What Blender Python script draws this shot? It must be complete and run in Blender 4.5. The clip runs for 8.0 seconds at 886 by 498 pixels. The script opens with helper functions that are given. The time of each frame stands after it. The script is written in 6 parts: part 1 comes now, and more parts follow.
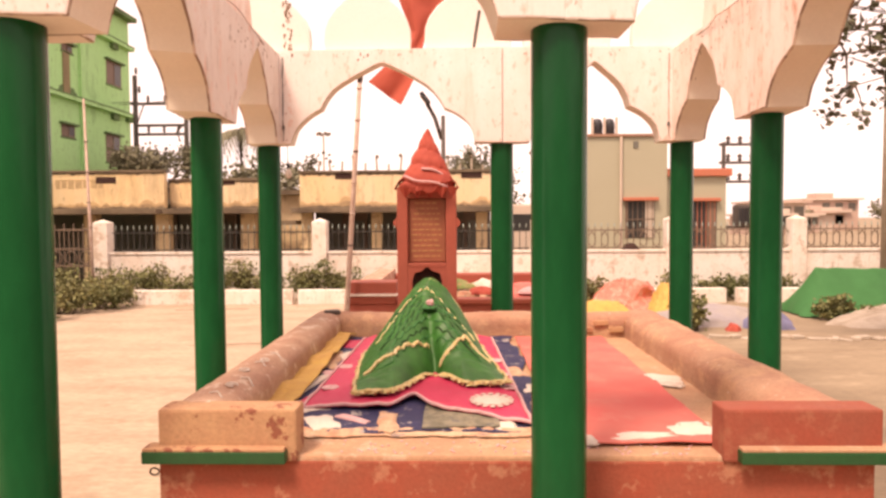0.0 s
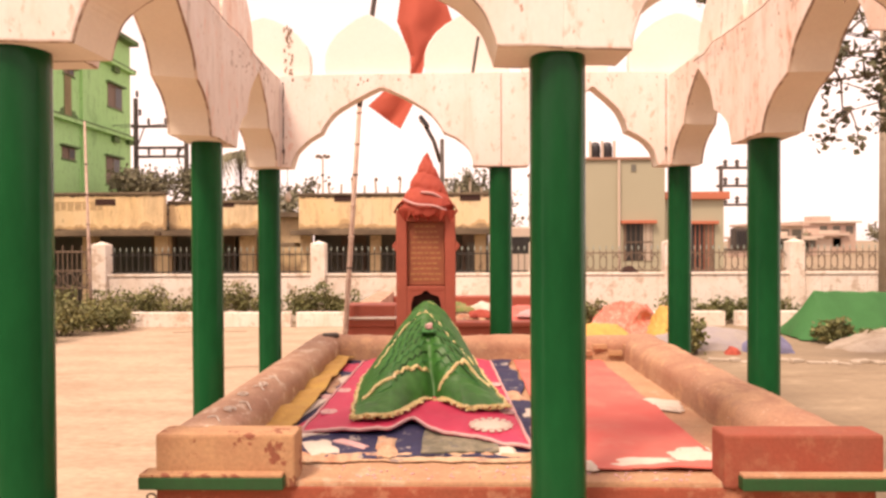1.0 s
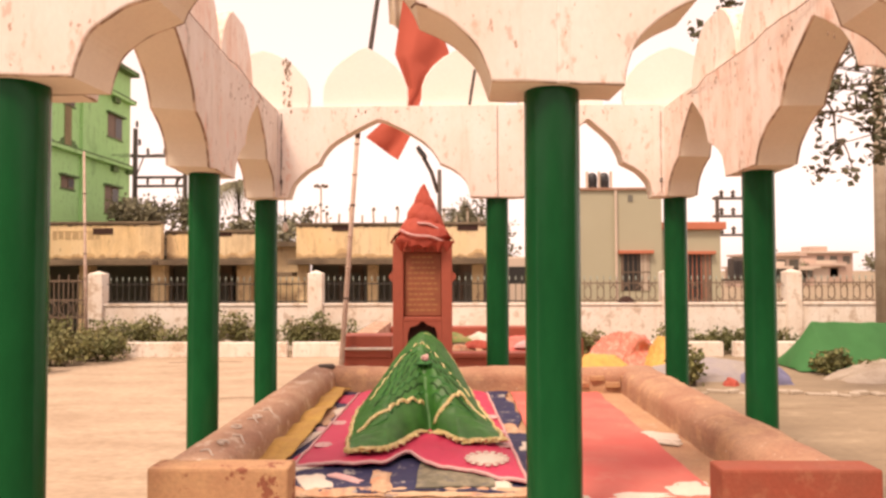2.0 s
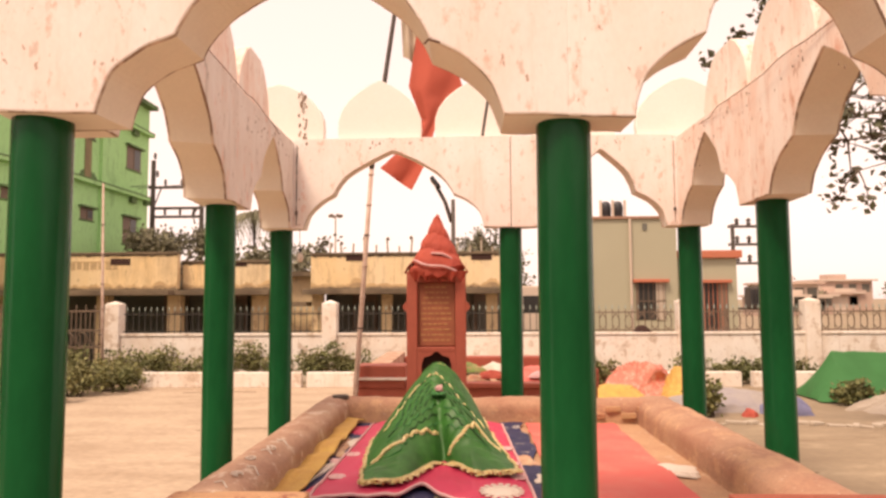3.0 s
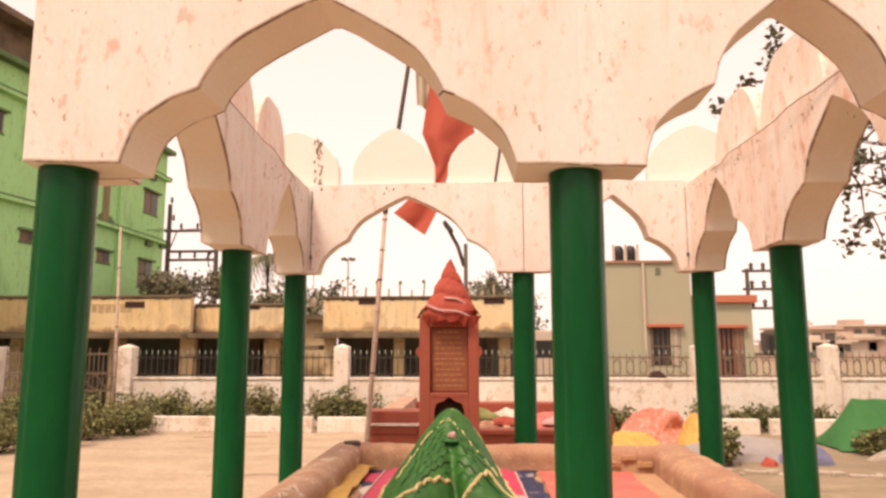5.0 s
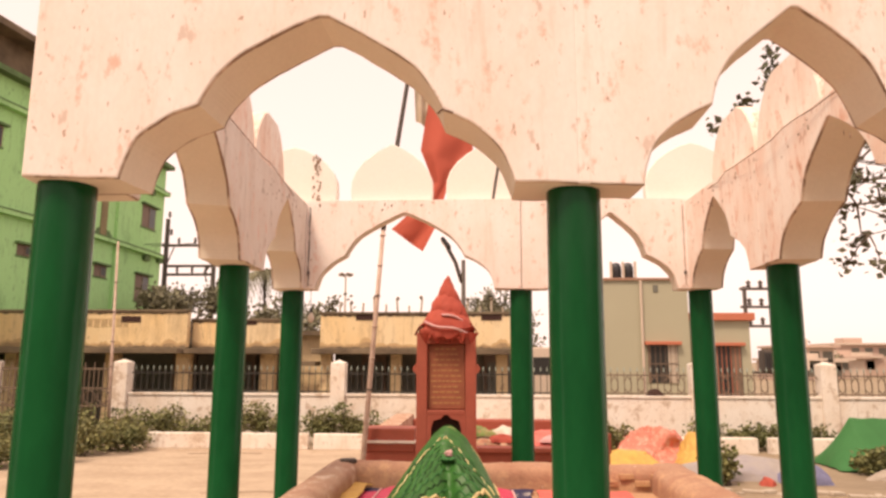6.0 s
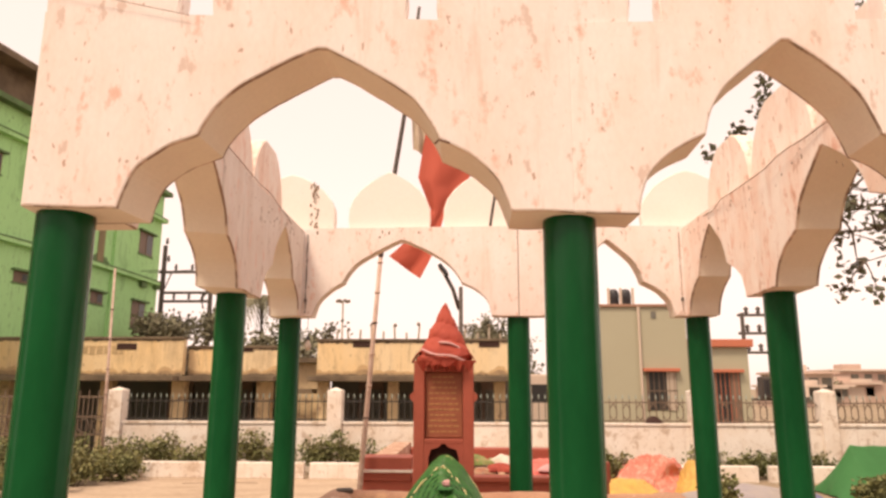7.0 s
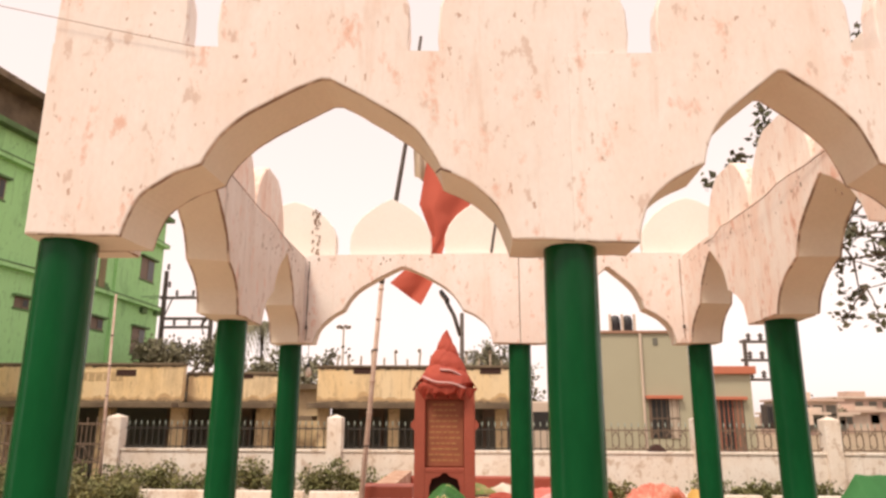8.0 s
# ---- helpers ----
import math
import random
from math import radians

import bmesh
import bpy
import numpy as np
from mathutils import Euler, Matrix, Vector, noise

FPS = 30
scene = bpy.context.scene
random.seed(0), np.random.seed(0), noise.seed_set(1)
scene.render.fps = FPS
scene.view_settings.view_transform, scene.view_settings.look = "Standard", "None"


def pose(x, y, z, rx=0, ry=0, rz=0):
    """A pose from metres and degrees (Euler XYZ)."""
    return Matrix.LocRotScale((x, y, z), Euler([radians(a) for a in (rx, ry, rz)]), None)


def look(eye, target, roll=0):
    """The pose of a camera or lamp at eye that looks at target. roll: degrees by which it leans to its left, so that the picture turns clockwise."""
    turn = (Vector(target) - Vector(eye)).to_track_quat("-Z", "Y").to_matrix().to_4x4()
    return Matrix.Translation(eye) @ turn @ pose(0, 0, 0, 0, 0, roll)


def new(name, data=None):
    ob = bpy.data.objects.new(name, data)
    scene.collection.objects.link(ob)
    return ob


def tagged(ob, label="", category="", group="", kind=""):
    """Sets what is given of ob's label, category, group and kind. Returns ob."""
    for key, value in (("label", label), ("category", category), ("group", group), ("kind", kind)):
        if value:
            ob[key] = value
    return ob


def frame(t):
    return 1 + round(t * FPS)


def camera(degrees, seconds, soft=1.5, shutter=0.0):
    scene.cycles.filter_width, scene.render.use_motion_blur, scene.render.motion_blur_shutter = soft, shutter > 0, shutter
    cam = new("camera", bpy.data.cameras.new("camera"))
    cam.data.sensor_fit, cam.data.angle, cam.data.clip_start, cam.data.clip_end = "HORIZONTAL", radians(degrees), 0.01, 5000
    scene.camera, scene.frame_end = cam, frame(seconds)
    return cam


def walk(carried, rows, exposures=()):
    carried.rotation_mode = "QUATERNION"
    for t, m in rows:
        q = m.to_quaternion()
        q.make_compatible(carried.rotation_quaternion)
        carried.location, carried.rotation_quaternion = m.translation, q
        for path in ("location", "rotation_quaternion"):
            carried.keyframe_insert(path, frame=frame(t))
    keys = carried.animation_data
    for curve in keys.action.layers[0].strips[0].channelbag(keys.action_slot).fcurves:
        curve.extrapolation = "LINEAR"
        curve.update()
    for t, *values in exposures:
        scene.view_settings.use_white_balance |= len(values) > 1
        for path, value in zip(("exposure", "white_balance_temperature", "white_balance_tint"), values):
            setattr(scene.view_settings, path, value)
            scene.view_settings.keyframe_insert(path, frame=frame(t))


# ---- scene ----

from math import sin, cos, pi, sqrt

# ---- camera ----
cam = camera(65.4, 8.0, soft=2.7)
PATH = [  # seconds, x, y, z, pitch, yaw, roll
    (0, 0.0000, -0.0000, 1.6000, -2.397, 1.418, 0.383),
    (0.5, -0.0036, -0.0063, 1.6050, -1.428, 1.030, 0.345),
    (1, -0.0033, -0.0111, 1.6096, -0.563, 1.283, 0.279),
    (1.5, 0.0017, -0.0121, 1.6160, 0.657, 0.923, 0.197),
    (3, 0.0085, -0.0323, 1.6265, 4.288, 2.239, 0.315),
    (3.5, 0.0068, -0.0427, 1.6310, 5.546, 2.984, 0.478),
    (4, 0.0031, -0.0417, 1.6347, 6.369, 3.357, 0.415),
    (4.5, 0.0038, -0.0554, 1.6353, 7.254, 3.322, 0.222),
    (6, 0.0029, -0.0620, 1.6416, 9.213, 3.060, -0.240),
    (6.5, 0.0056, -0.0658, 1.6461, 10.374, 2.855, -0.325),
    (7, 0.0055, -0.0739, 1.6493, 11.384, 2.857, -0.159),
    (7.5, 0.0070, -0.0786, 1.6528, 12.396, 2.923, -0.113),
    (8, 0.0058, -0.0846, 1.6566, 13.519, 2.957, -0.241),
]
walk(cam, [(t, pose(x, y, z, 90 + p, 0, w) @ pose(0, 0, 0, 0, 0, -r)) for t, x, y, z, p, w, r in PATH],
     exposures=[(0, 0.60, 8900, 34), (1.5, 0.49, 8850, 31), (3, 0.36, 8800, 28), (7, 0.30, 8650, 25), (8, 0.27, 7800, 20)])

# ---- sky and sun ----
world = bpy.data.worlds.new("overcast_sky")
scene.world = world
world.use_nodes = True
wn, wl = world.node_tree.nodes, world.node_tree.links
sky = wn.new("ShaderNodeTexSky")
sky.sky_type, sky.sun_disc = "NISHITA", False
sky.sun_elevation, sky.sun_rotation = radians(59), radians(212)
sky.dust_density, sky.air_density, sky.ozone_density = 1.2, 1.0, 1.0
veil = wn.new("ShaderNodeHueSaturation")
veil.inputs["Saturation"].default_value = 0.16
wl.new(sky.outputs[0], veil.inputs["Color"])
cloud = wn.new("ShaderNodeMix")
cloud.data_type = "RGBA"
cloud.inputs["Factor"].default_value = 0.65
cloud.inputs["B"].default_value = (6.55, 6.3, 6.62, 1)
wl.new(veil.outputs[0], cloud.inputs["A"])
wl.new(cloud.outputs["Result"], wn["Background"].inputs["Color"])
wn["Background"].inputs["Strength"].default_value = 0.15

sun_data = bpy.data.lights.new("sun", "SUN")
sun_data.energy, sun_data.angle, sun_data.color = 2.55, radians(14), (1.0, 0.975, 0.86)
sun = new("sun", sun_data)
sun.matrix_world = look((-7, -7, 22), (0, 4, 0))


# ---- materials ----
def material(name, base, rough=0.8, second=None, scale=6.0, amount=0.5, grain=0.12, bump=0.15, metal=0.0, stain=None,
             stain_scale=3.0, stain_amount=0.5, streak=False, fine=60.0, per_object=0.0, per_island=0.0, drip=None, gloss=0.5, edge=(0.56, 0.62), stretch=None, fleck=None):
    """Procedural surface: patches of a second colour, stains with edges, fine grain and relief."""
    m = bpy.data.materials.new(name)
    m.use_nodes = True
    n, l = m.node_tree.nodes, m.node_tree.links
    b = n["Principled BSDF"]
    b.inputs["Roughness"].default_value, b.inputs["Metallic"].default_value = rough, metal
    b.inputs["Specular IOR Level"].default_value = gloss
    geo = n.new("ShaderNodeNewGeometry")
    mp = n.new("ShaderNodeMapping")
    l.new(geo.outputs["Position"], mp.inputs["Vector"])
    if stretch:
        mp.inputs["Scale"].default_value = stretch
    if streak:
        mp.inputs["Scale"].default_value = (1, 1, 0.3)

    def noise_tex(sc, detail=5.0, rg=0.6):
        t = n.new("ShaderNodeTexNoise")
        t.inputs["Scale"].default_value, t.inputs["Detail"].default_value, t.inputs["Roughness"].default_value = sc, detail, rg
        l.new(mp.outputs[0], t.inputs["Vector"])
        return t

    def ramp(src, lo, hi):
        r = n.new("ShaderNodeMapRange")
        r.inputs["From Min"].default_value, r.inputs["From Max"].default_value = lo, hi
        l.new(src, r.inputs["Value"])
        return r.outputs["Result"]

    def mix(fac, a, c, mode="MIX"):
        x = n.new("ShaderNodeMix")
        x.data_type, x.blend_type = "RGBA", mode
        for sock, v in ((x.inputs["Factor"], fac), (x.inputs["A"], a), (x.inputs["B"], c)):
            if isinstance(v, (int, float)):
                sock.default_value = v
            elif isinstance(v, tuple):
                sock.default_value = (*v, 1)
            else:
                l.new(v, sock)
        return x.outputs["Result"]

    def times(src, k):
        x = n.new("ShaderNodeMath")
        x.operation = "MULTIPLY"
        l.new(src, x.inputs[0])
        x.inputs[1].default_value = k
        return x.outputs[0]

    big = noise_tex(scale)
    small = noise_tex(fine, 3.0)
    second = second or tuple(c * 0.75 for c in base)
    colour = mix(times(ramp(big.outputs["Fac"], 0.38, 0.68), amount), base, second)
    if stain:
        st = noise_tex(stain_scale, 8.0, 0.7)
        colour = mix(times(ramp(st.outputs["Fac"], *edge), stain_amount), colour, stain)
    if drip:
        md = n.new("ShaderNodeMapping")
        l.new(geo.outputs["Position"], md.inputs["Vector"])
        md.inputs["Scale"].default_value = (1, 1, 0.12)
        dt = n.new("ShaderNodeTexNoise")
        dt.inputs["Scale"].default_value, dt.inputs["Detail"].default_value, dt.inputs["Roughness"].default_value = 11, 6, 0.65
        l.new(md.outputs[0], dt.inputs["Vector"])
        colour = mix(times(ramp(dt.outputs["Fac"], 0.56, 0.72), 0.5), colour, drip)
        sp = noise_tex(16, 4.0, 0.6)
        colour = mix(times(ramp(sp.outputs["Fac"], 0.615, 0.67), 0.55), colour, tuple(c * 0.8 for c in drip))
    if fleck:
        fl = noise_tex(42, 3.0, 0.5)
        colour = mix(times(ramp(fl.outputs["Fac"], 0.685, 0.72), 0.8), colour, fleck)
    dark = mix(ramp(small.outputs["Fac"], 0.3, 0.7), tuple([1 - grain] * 3), (1.0, 1.0, 1.0))
    colour = mix(1.0, colour, dark, "MULTIPLY")
    if per_object or per_island:
        src = n.new("ShaderNodeObjectInfo").outputs["Random"] if per_object else geo.outputs["Random Per Island"]
        k = per_object or per_island
        r = n.new("ShaderNodeMapRange")
        r.inputs["To Min"].default_value, r.inputs["To Max"].default_value = 1 - k, 1 + k
        l.new(src, r.inputs["Value"])
        hs = n.new("ShaderNodeHueSaturation")
        l.new(r.outputs["Result"], hs.inputs["Value"])
        l.new(colour, hs.inputs["Color"])
        colour = hs.outputs["Color"]
    l.new(colour, b.inputs["Base Color"])
    bp = n.new("ShaderNodeBump")
    bp.inputs["Strength"].default_value, bp.inputs["Distance"].default_value = bump, 0.02
    mixed = n.new("ShaderNodeMath")
    l.new(big.outputs["Fac"], mixed.inputs[0])
    l.new(times(small.outputs["Fac"], 0.35), mixed.inputs[1])
    l.new(mixed.outputs[0], bp.inputs["Height"])
    l.new(bp.outputs[0], b.inputs["Normal"])
    return m


LIME = dict(rough=0.9, second=(0.83, 0.66, 0.58), scale=4.0, amount=0.65, grain=0.06, bump=0.10, stain=(0.76, 0.43, 0.33), stain_scale=11,
            stain_amount=0.75, stretch=(1, 1, 0.5), edge=(0.575, 0.67), fleck=(0.44, 0.26, 0.19))
M_LIME = material("limewash_plaster", (0.84, 0.79, 0.765), drip=(0.72, 0.50, 0.41), **LIME)
M_LIME_GREY = material("weathered_limewash_plaster", (0.76, 0.71, 0.67), drip=(0.33, 0.27, 0.22), **dict(LIME, second=(0.66, 0.56, 0.50), amount=0.8))
M_LIME_PINK = material("flaking_limewash_plaster", (0.84, 0.77, 0.71), drip=(0.60, 0.33, 0.23), **dict(LIME, second=(0.82, 0.60, 0.50), amount=0.8, stain=(0.70, 0.36, 0.25), edge=(0.56, 0.66)))
M_WHITE = material("clean_white_limewash", (0.81, 0.77, 0.725), 0.9, (0.84, 0.76, 0.69), 2.0, 0.6, 0.05, 0.08, stain=(0.70, 0.48, 0.36), stain_scale=10, stain_amount=0.35, edge=(0.62, 0.7))
# Unstained soffit plaster; underside shade and warm bounce are put into its colour.
M_LIME_SOFFIT = material("shade_toned_soffit_plaster", (0.78, 0.72, 0.625), 0.9, (0.70, 0.62, 0.525), 2.5, 0.6, 0.06, 0.10)
M_WORN_EDGE = material("worn_plaster_arris", (0.74, 0.62, 0.52), 0.95, (0.60, 0.44, 0.34), 8, 0.9, 0.15, 0.3,
                       stain=(0.20, 0.12, 0.08), stain_scale=5, stain_amount=0.8, edge=(0.44, 0.54))
M_STRING = material("rusty_brown_string", (0.36, 0.19, 0.12), 0.85, (0.13, 0.07, 0.05), 14, 0.8, 0.2, 0.1)
M_MOULD = material("dark_mould", (0.36, 0.24, 0.17), 0.95, (0.22, 0.14, 0.10), 20, 0.8, 0.3, 0.3)
M_COLUMN = material("peeling_column_wash", (0.74, 0.57, 0.35), 0.9, (0.62, 0.47, 0.31), 2.5, 0.8, 0.15, 0.2,
                    stain=(0.24, 0.13, 0.08), stain_scale=5, stain_amount=0.6, edge=(0.53, 0.64))
M_GREEN_POST = material("green_gloss_paint", (0.0003, 0.088, 0.028), 0.20, (0.0003, 0.050, 0.017), 2.5, 0.8, 0.12, 0.20, streak=True, gloss=0.17, fine=24)
M_GREEN_CAP = material("green_trim_paint", (0.004, 0.085, 0.025), 0.5, (0.02, 0.08, 0.03), 9, 0.6, 0.2, 0.2)
M_RED = material("red_oxide_wash", (0.36, 0.082, 0.05), 0.85, (0.31, 0.095, 0.06), 4, 0.8, 0.15, 0.3,
                 stain=(0.50, 0.23, 0.14), stain_scale=5, stain_amount=0.4, edge=(0.56, 0.66))
M_OCHRE = material("worn_ochre_plaster", (0.54, 0.32, 0.18), 0.9, (0.45, 0.22, 0.13), 4.5, 0.8, 0.2, 0.35,
                   stain=(0.27, 0.08, 0.05), stain_scale=11, stain_amount=0.9, edge=(0.55, 0.575))
M_ROUND = material("worn_pink_plaster", (0.56, 0.35, 0.245), 0.9, (0.44, 0.23, 0.16), 4.5, 0.9, 0.25, 0.5,
                   stain=(0.72, 0.56, 0.44), stain_scale=8, stain_amount=0.85, edge=(0.545, 0.6), fleck=(0.22, 0.10, 0.07))
M_ROUND_RED = material("worn_red_plaster", (0.42, 0.21, 0.14), 0.9, (0.52, 0.31, 0.205), 3.5, 0.9, 0.22, 0.45,
                       stain=(0.60, 0.36, 0.22), stain_scale=4, stain_amount=0.8, edge=(0.52, 0.58), fleck=(0.70, 0.58, 0.50))
M_FLOOR = material("dusty_plaster_floor", (0.55, 0.33, 0.20), 0.9, (0.47, 0.24, 0.15), 5, 0.8, 0.2, 0.3,
                   stain=(0.62, 0.46, 0.34), stain_scale=8, stain_amount=0.6, edge=(0.55, 0.62))
M_BASE = material("peeling_red_plaster", (0.40, 0.09, 0.052), 0.88, (0.33, 0.10, 0.06), 5, 0.8, 0.18, 0.35,
                  stain=(0.56, 0.27, 0.17), stain_scale=7, stain_amount=0.6, edge=(0.555, 0.62))
M_STONE = material("red_painted_headstone", (0.405, 0.095, 0.062), 0.65, (0.34, 0.08, 0.052), 7, 0.6, 0.12, 0.12)
M_PANEL = material("brown_marble_plaque", (0.36, 0.12, 0.07), 0.45, (0.28, 0.09, 0.055), 14, 0.6, 0.12, 0.05)
M_GOLD = material("faded_gold_lettering", (0.48, 0.25, 0.11), 0.5, (0.40, 0.19, 0.09), 20, 0.5, 0.1, 0.05)
M_DARK = material("near_black_brown", (0.05, 0.02, 0.015), 0.9)
M_PAVE = material("pale_concrete_paving", (0.55, 0.42, 0.31), 0.9, (0.43, 0.31, 0.22), 1.4, 0.9, 0.25, 0.4,
                  stain=(0.36, 0.25, 0.165), stain_scale=2.6, stain_amount=0.5, fine=18, stretch=(0.6, 1.25, 1), edge=(0.53, 0.64))
M_EARTH = material("dusty_earth", (0.34, 0.25, 0.17), 0.95, (0.22, 0.18, 0.10), 0.3, 0.7, 0.2, 0.3, fine=20)
M_WHITEWALL = material("whitewashed_boundary", (0.85, 0.79, 0.73), 0.9, (0.74, 0.62, 0.52), 1.6, 0.8, 0.1, 0.2,
                       stain=(0.50, 0.36, 0.26), stain_scale=3.4, stain_amount=0.7, drip=(0.50, 0.36, 0.27), edge=(0.535, 0.62), fleck=(0.30, 0.20, 0.14))
M_IRON = material("rusty_iron_rail", (0.20, 0.14, 0.10), 0.7, (0.12, 0.09, 0.07), 12, 0.7, 0.2, 0.1)
M_IRON_DARK = material("dark_iron_rail", (0.05, 0.05, 0.045), 0.7, (0.035, 0.03, 0.03), 12, 0.7, 0.2, 0.1)
M_IRON_PALE = material("pale_painted_iron", (0.34, 0.42, 0.38), 0.6, (0.22, 0.25, 0.22), 12, 0.6, 0.2, 0.1)
M_YELLOW = material("yellow_limewash", (0.82, 0.59, 0.32), 0.9, (0.82, 0.68, 0.47), 0.7, 0.9, 0.12, 0.15,
                    stain=(0.40, 0.28, 0.17), stain_scale=2.2, stain_amount=0.5, streak=True, edge=(0.50, 0.66), drip=(0.34, 0.22, 0.13))
M_YSTAIN_PALE = material("stained_yellow_limewash", (0.66, 0.45, 0.24), 0.9, (0.52, 0.35, 0.20), 2.0, 0.9, 0.15, 0.2, streak=True)
M_YSTAIN = material("mouldy_yellow_limewash", (0.44, 0.30, 0.17), 0.9, (0.28, 0.19, 0.12), 3.0, 0.9, 0.2, 0.2, streak=True)
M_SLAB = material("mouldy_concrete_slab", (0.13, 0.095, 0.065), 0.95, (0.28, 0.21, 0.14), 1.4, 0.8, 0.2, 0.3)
# Verandah shade put into the colour; also fills door panels, vent and far windows.
M_SHADE_TONE = material("verandah_shade_tone", (0.16, 0.165, 0.145), 0.9, (0.21, 0.17, 0.13), 1.0, 0.7, 0.2, 0.1)
M_MINT = material("bright_green_facade", (0.35, 0.70, 0.30), 0.85, (0.39, 0.72, 0.34), 0.4, 0.7, 0.08, 0.08,
                  stain=(0.20, 0.42, 0.17), stain_scale=0.9, stain_amount=0.5, streak=True, drip=(0.14, 0.26, 0.11))
M_MINT_EDGE = material("mouldy_green_ledge", (0.13, 0.25, 0.10), 0.9, (0.07, 0.09, 0.05), 1.5, 0.8, 0.2, 0.2)
M_SHUTTER = material("brown_shutter_paint", (0.20, 0.13, 0.09), 0.6, (0.14, 0.10, 0.08), 6, 0.6, 0.1, 0.1)
M_BEIGE = material("grey_beige_facade", (0.40, 0.385, 0.285), 0.9, (0.375, 0.355, 0.26), 0.5, 0.6, 0.08, 0.1)
M_TERRA = material("terracotta_trim", (0.55, 0.17, 0.10), 0.8, (0.44, 0.16, 0.10), 2, 0.6, 0.1, 0.1)
M_TERRA_DULL = material("dull_brown_coping", (0.36, 0.20, 0.14), 0.9, (0.28, 0.17, 0.12), 2, 0.6, 0.1, 0.1)
M_GLASS_DARK = material("dark_window_void", (0.03, 0.03, 0.03), 0.3)
M_BLACK = material("black_plastic_tank", (0.03, 0.03, 0.035), 0.5)
M_POLE = material("weathered_pole", (0.10, 0.08, 0.07), 0.8)
M_BAMBOO = material("weathered_bamboo", (0.60, 0.45, 0.38), 0.7, (0.42, 0.26, 0.20), 9, 0.7, 0.15, 0.2)
M_CONC = material("pale_concrete", (0.52, 0.44, 0.36), 0.9, (0.40, 0.32, 0.25), 4, 0.8, 0.2, 0.3)
M_FLAG = material("red_flag_cloth", (0.50, 0.095, 0.06), 0.85, (0.42, 0.08, 0.05), 3, 0.5, 0.05, 0.1, fine=250)
M_TURBAN = material("red_wound_cloth", (0.48, 0.085, 0.055), 0.8, (0.38, 0.06, 0.045), 9, 0.7, 0.1, 0.3, fine=200)
M_CHADAR = material("green_velvet_cloth", (0.024, 0.165, 0.026), 0.5, (0.012, 0.090, 0.015), 9, 0.9, 0.15, 0.2, fine=150)
# Dark green that puts the crease shade of the cloth tucks into colour.
M_CREASE_SHADE = material("crease_shade_green", (0.005, 0.045, 0.008), 0.8)
M_GOLDTRIM = material("gold_tinsel_trim", (0.78, 0.62, 0.28), 0.6, (0.84, 0.74, 0.50), 40, 0.8, 0.3, 0.4, metal=0.2)
M_PINK = material("magenta_satin_cloth", (0.64, 0.045, 0.115), 0.6, (0.54, 0.035, 0.09), 5, 0.7, 0.1, 0.15, fine=180)
M_BLUE = material("navy_print_cloth", (0.018, 0.021, 0.075), 0.7, (0.035, 0.035, 0.11), 8, 0.7, 0.2, 0.3, stain=(0.60, 0.54, 0.47), stain_scale=9, stain_amount=0.6, edge=(0.585, 0.62))
M_REDCLOTH = material("coral_red_cotton", (0.70, 0.14, 0.12), 0.85, (0.68, 0.20, 0.16), 3.5, 0.8, 0.08, 0.3, fine=180, stain=(0.70, 0.24, 0.19), stain_scale=4, stain_amount=0.5)
M_YCLOTH = material("yellow_cotton", (0.64, 0.40, 0.11), 0.85, (0.55, 0.30, 0.10), 7, 0.8, 0.15, 0.35)
M_WCLOTH = material("white_cotton", (0.72, 0.64, 0.56), 0.85, (0.62, 0.52, 0.44), 6, 0.6, 0.1, 0.2)
M_TANCLOTH = material("faded_tan_cloth", (0.50, 0.38, 0.27), 0.85, (0.60, 0.50, 0.40), 5, 0.8, 0.1, 0.2)
M_LILAC = material("lilac_blue_cloth", (0.37, 0.325, 0.295), 0.85, (0.30, 0.27, 0.29), 2, 0.9, 0.1, 0.2)
M_ORANGE = material("orange_print_cloth", (0.66, 0.175, 0.13), 0.85, (0.64, 0.27, 0.20), 6, 0.8, 0.15, 0.3, stain=(0.70, 0.42, 0.34), stain_scale=9, stain_amount=0.7, edge=(0.52, 0.58))
M_GREENCOVER = material("green_grave_cover", (0.022, 0.165, 0.045), 0.8, (0.014, 0.12, 0.03), 2, 0.7, 0.1, 0.15)
M_FADEGREEN = material("faded_green_print", (0.17, 0.24, 0.07), 0.85, (0.30, 0.28, 0.12), 8, 0.9, 0.15, 0.3, stain=(0.45, 0.22, 0.13), stain_scale=9, stain_amount=0.8, edge=(0.53, 0.58))
M_DUST = material("trodden_dust", (0.345, 0.26, 0.175), 0.95, (0.26, 0.19, 0.125), 1.4, 0.9, 0.2, 0.4, stain=(0.44, 0.34, 0.235), stain_scale=2.4, stain_amount=0.6, fine=22, stretch=(0.5, 1.4, 1))
M_YCLOTH2 = material("cream_cotton", (0.60, 0.43, 0.29), 0.85, (0.55, 0.22, 0.13), 10, 0.9, 0.15, 0.3, stain=(0.12, 0.12, 0.16), stain_scale=14, stain_amount=0.6)
M_OLIVE = material("olive_print_cloth", (0.15, 0.14, 0.10), 0.8, (0.32, 0.28, 0.20), 16, 0.9, 0.2, 0.35, stain=(0.07, 0.08, 0.12), stain_scale=20, stain_amount=0.6)
M_PALEPINK = material("pale_pink_weave", (0.72, 0.45, 0.44), 0.8, (0.62, 0.30, 0.34), 30, 0.6, 0.15, 0.2)
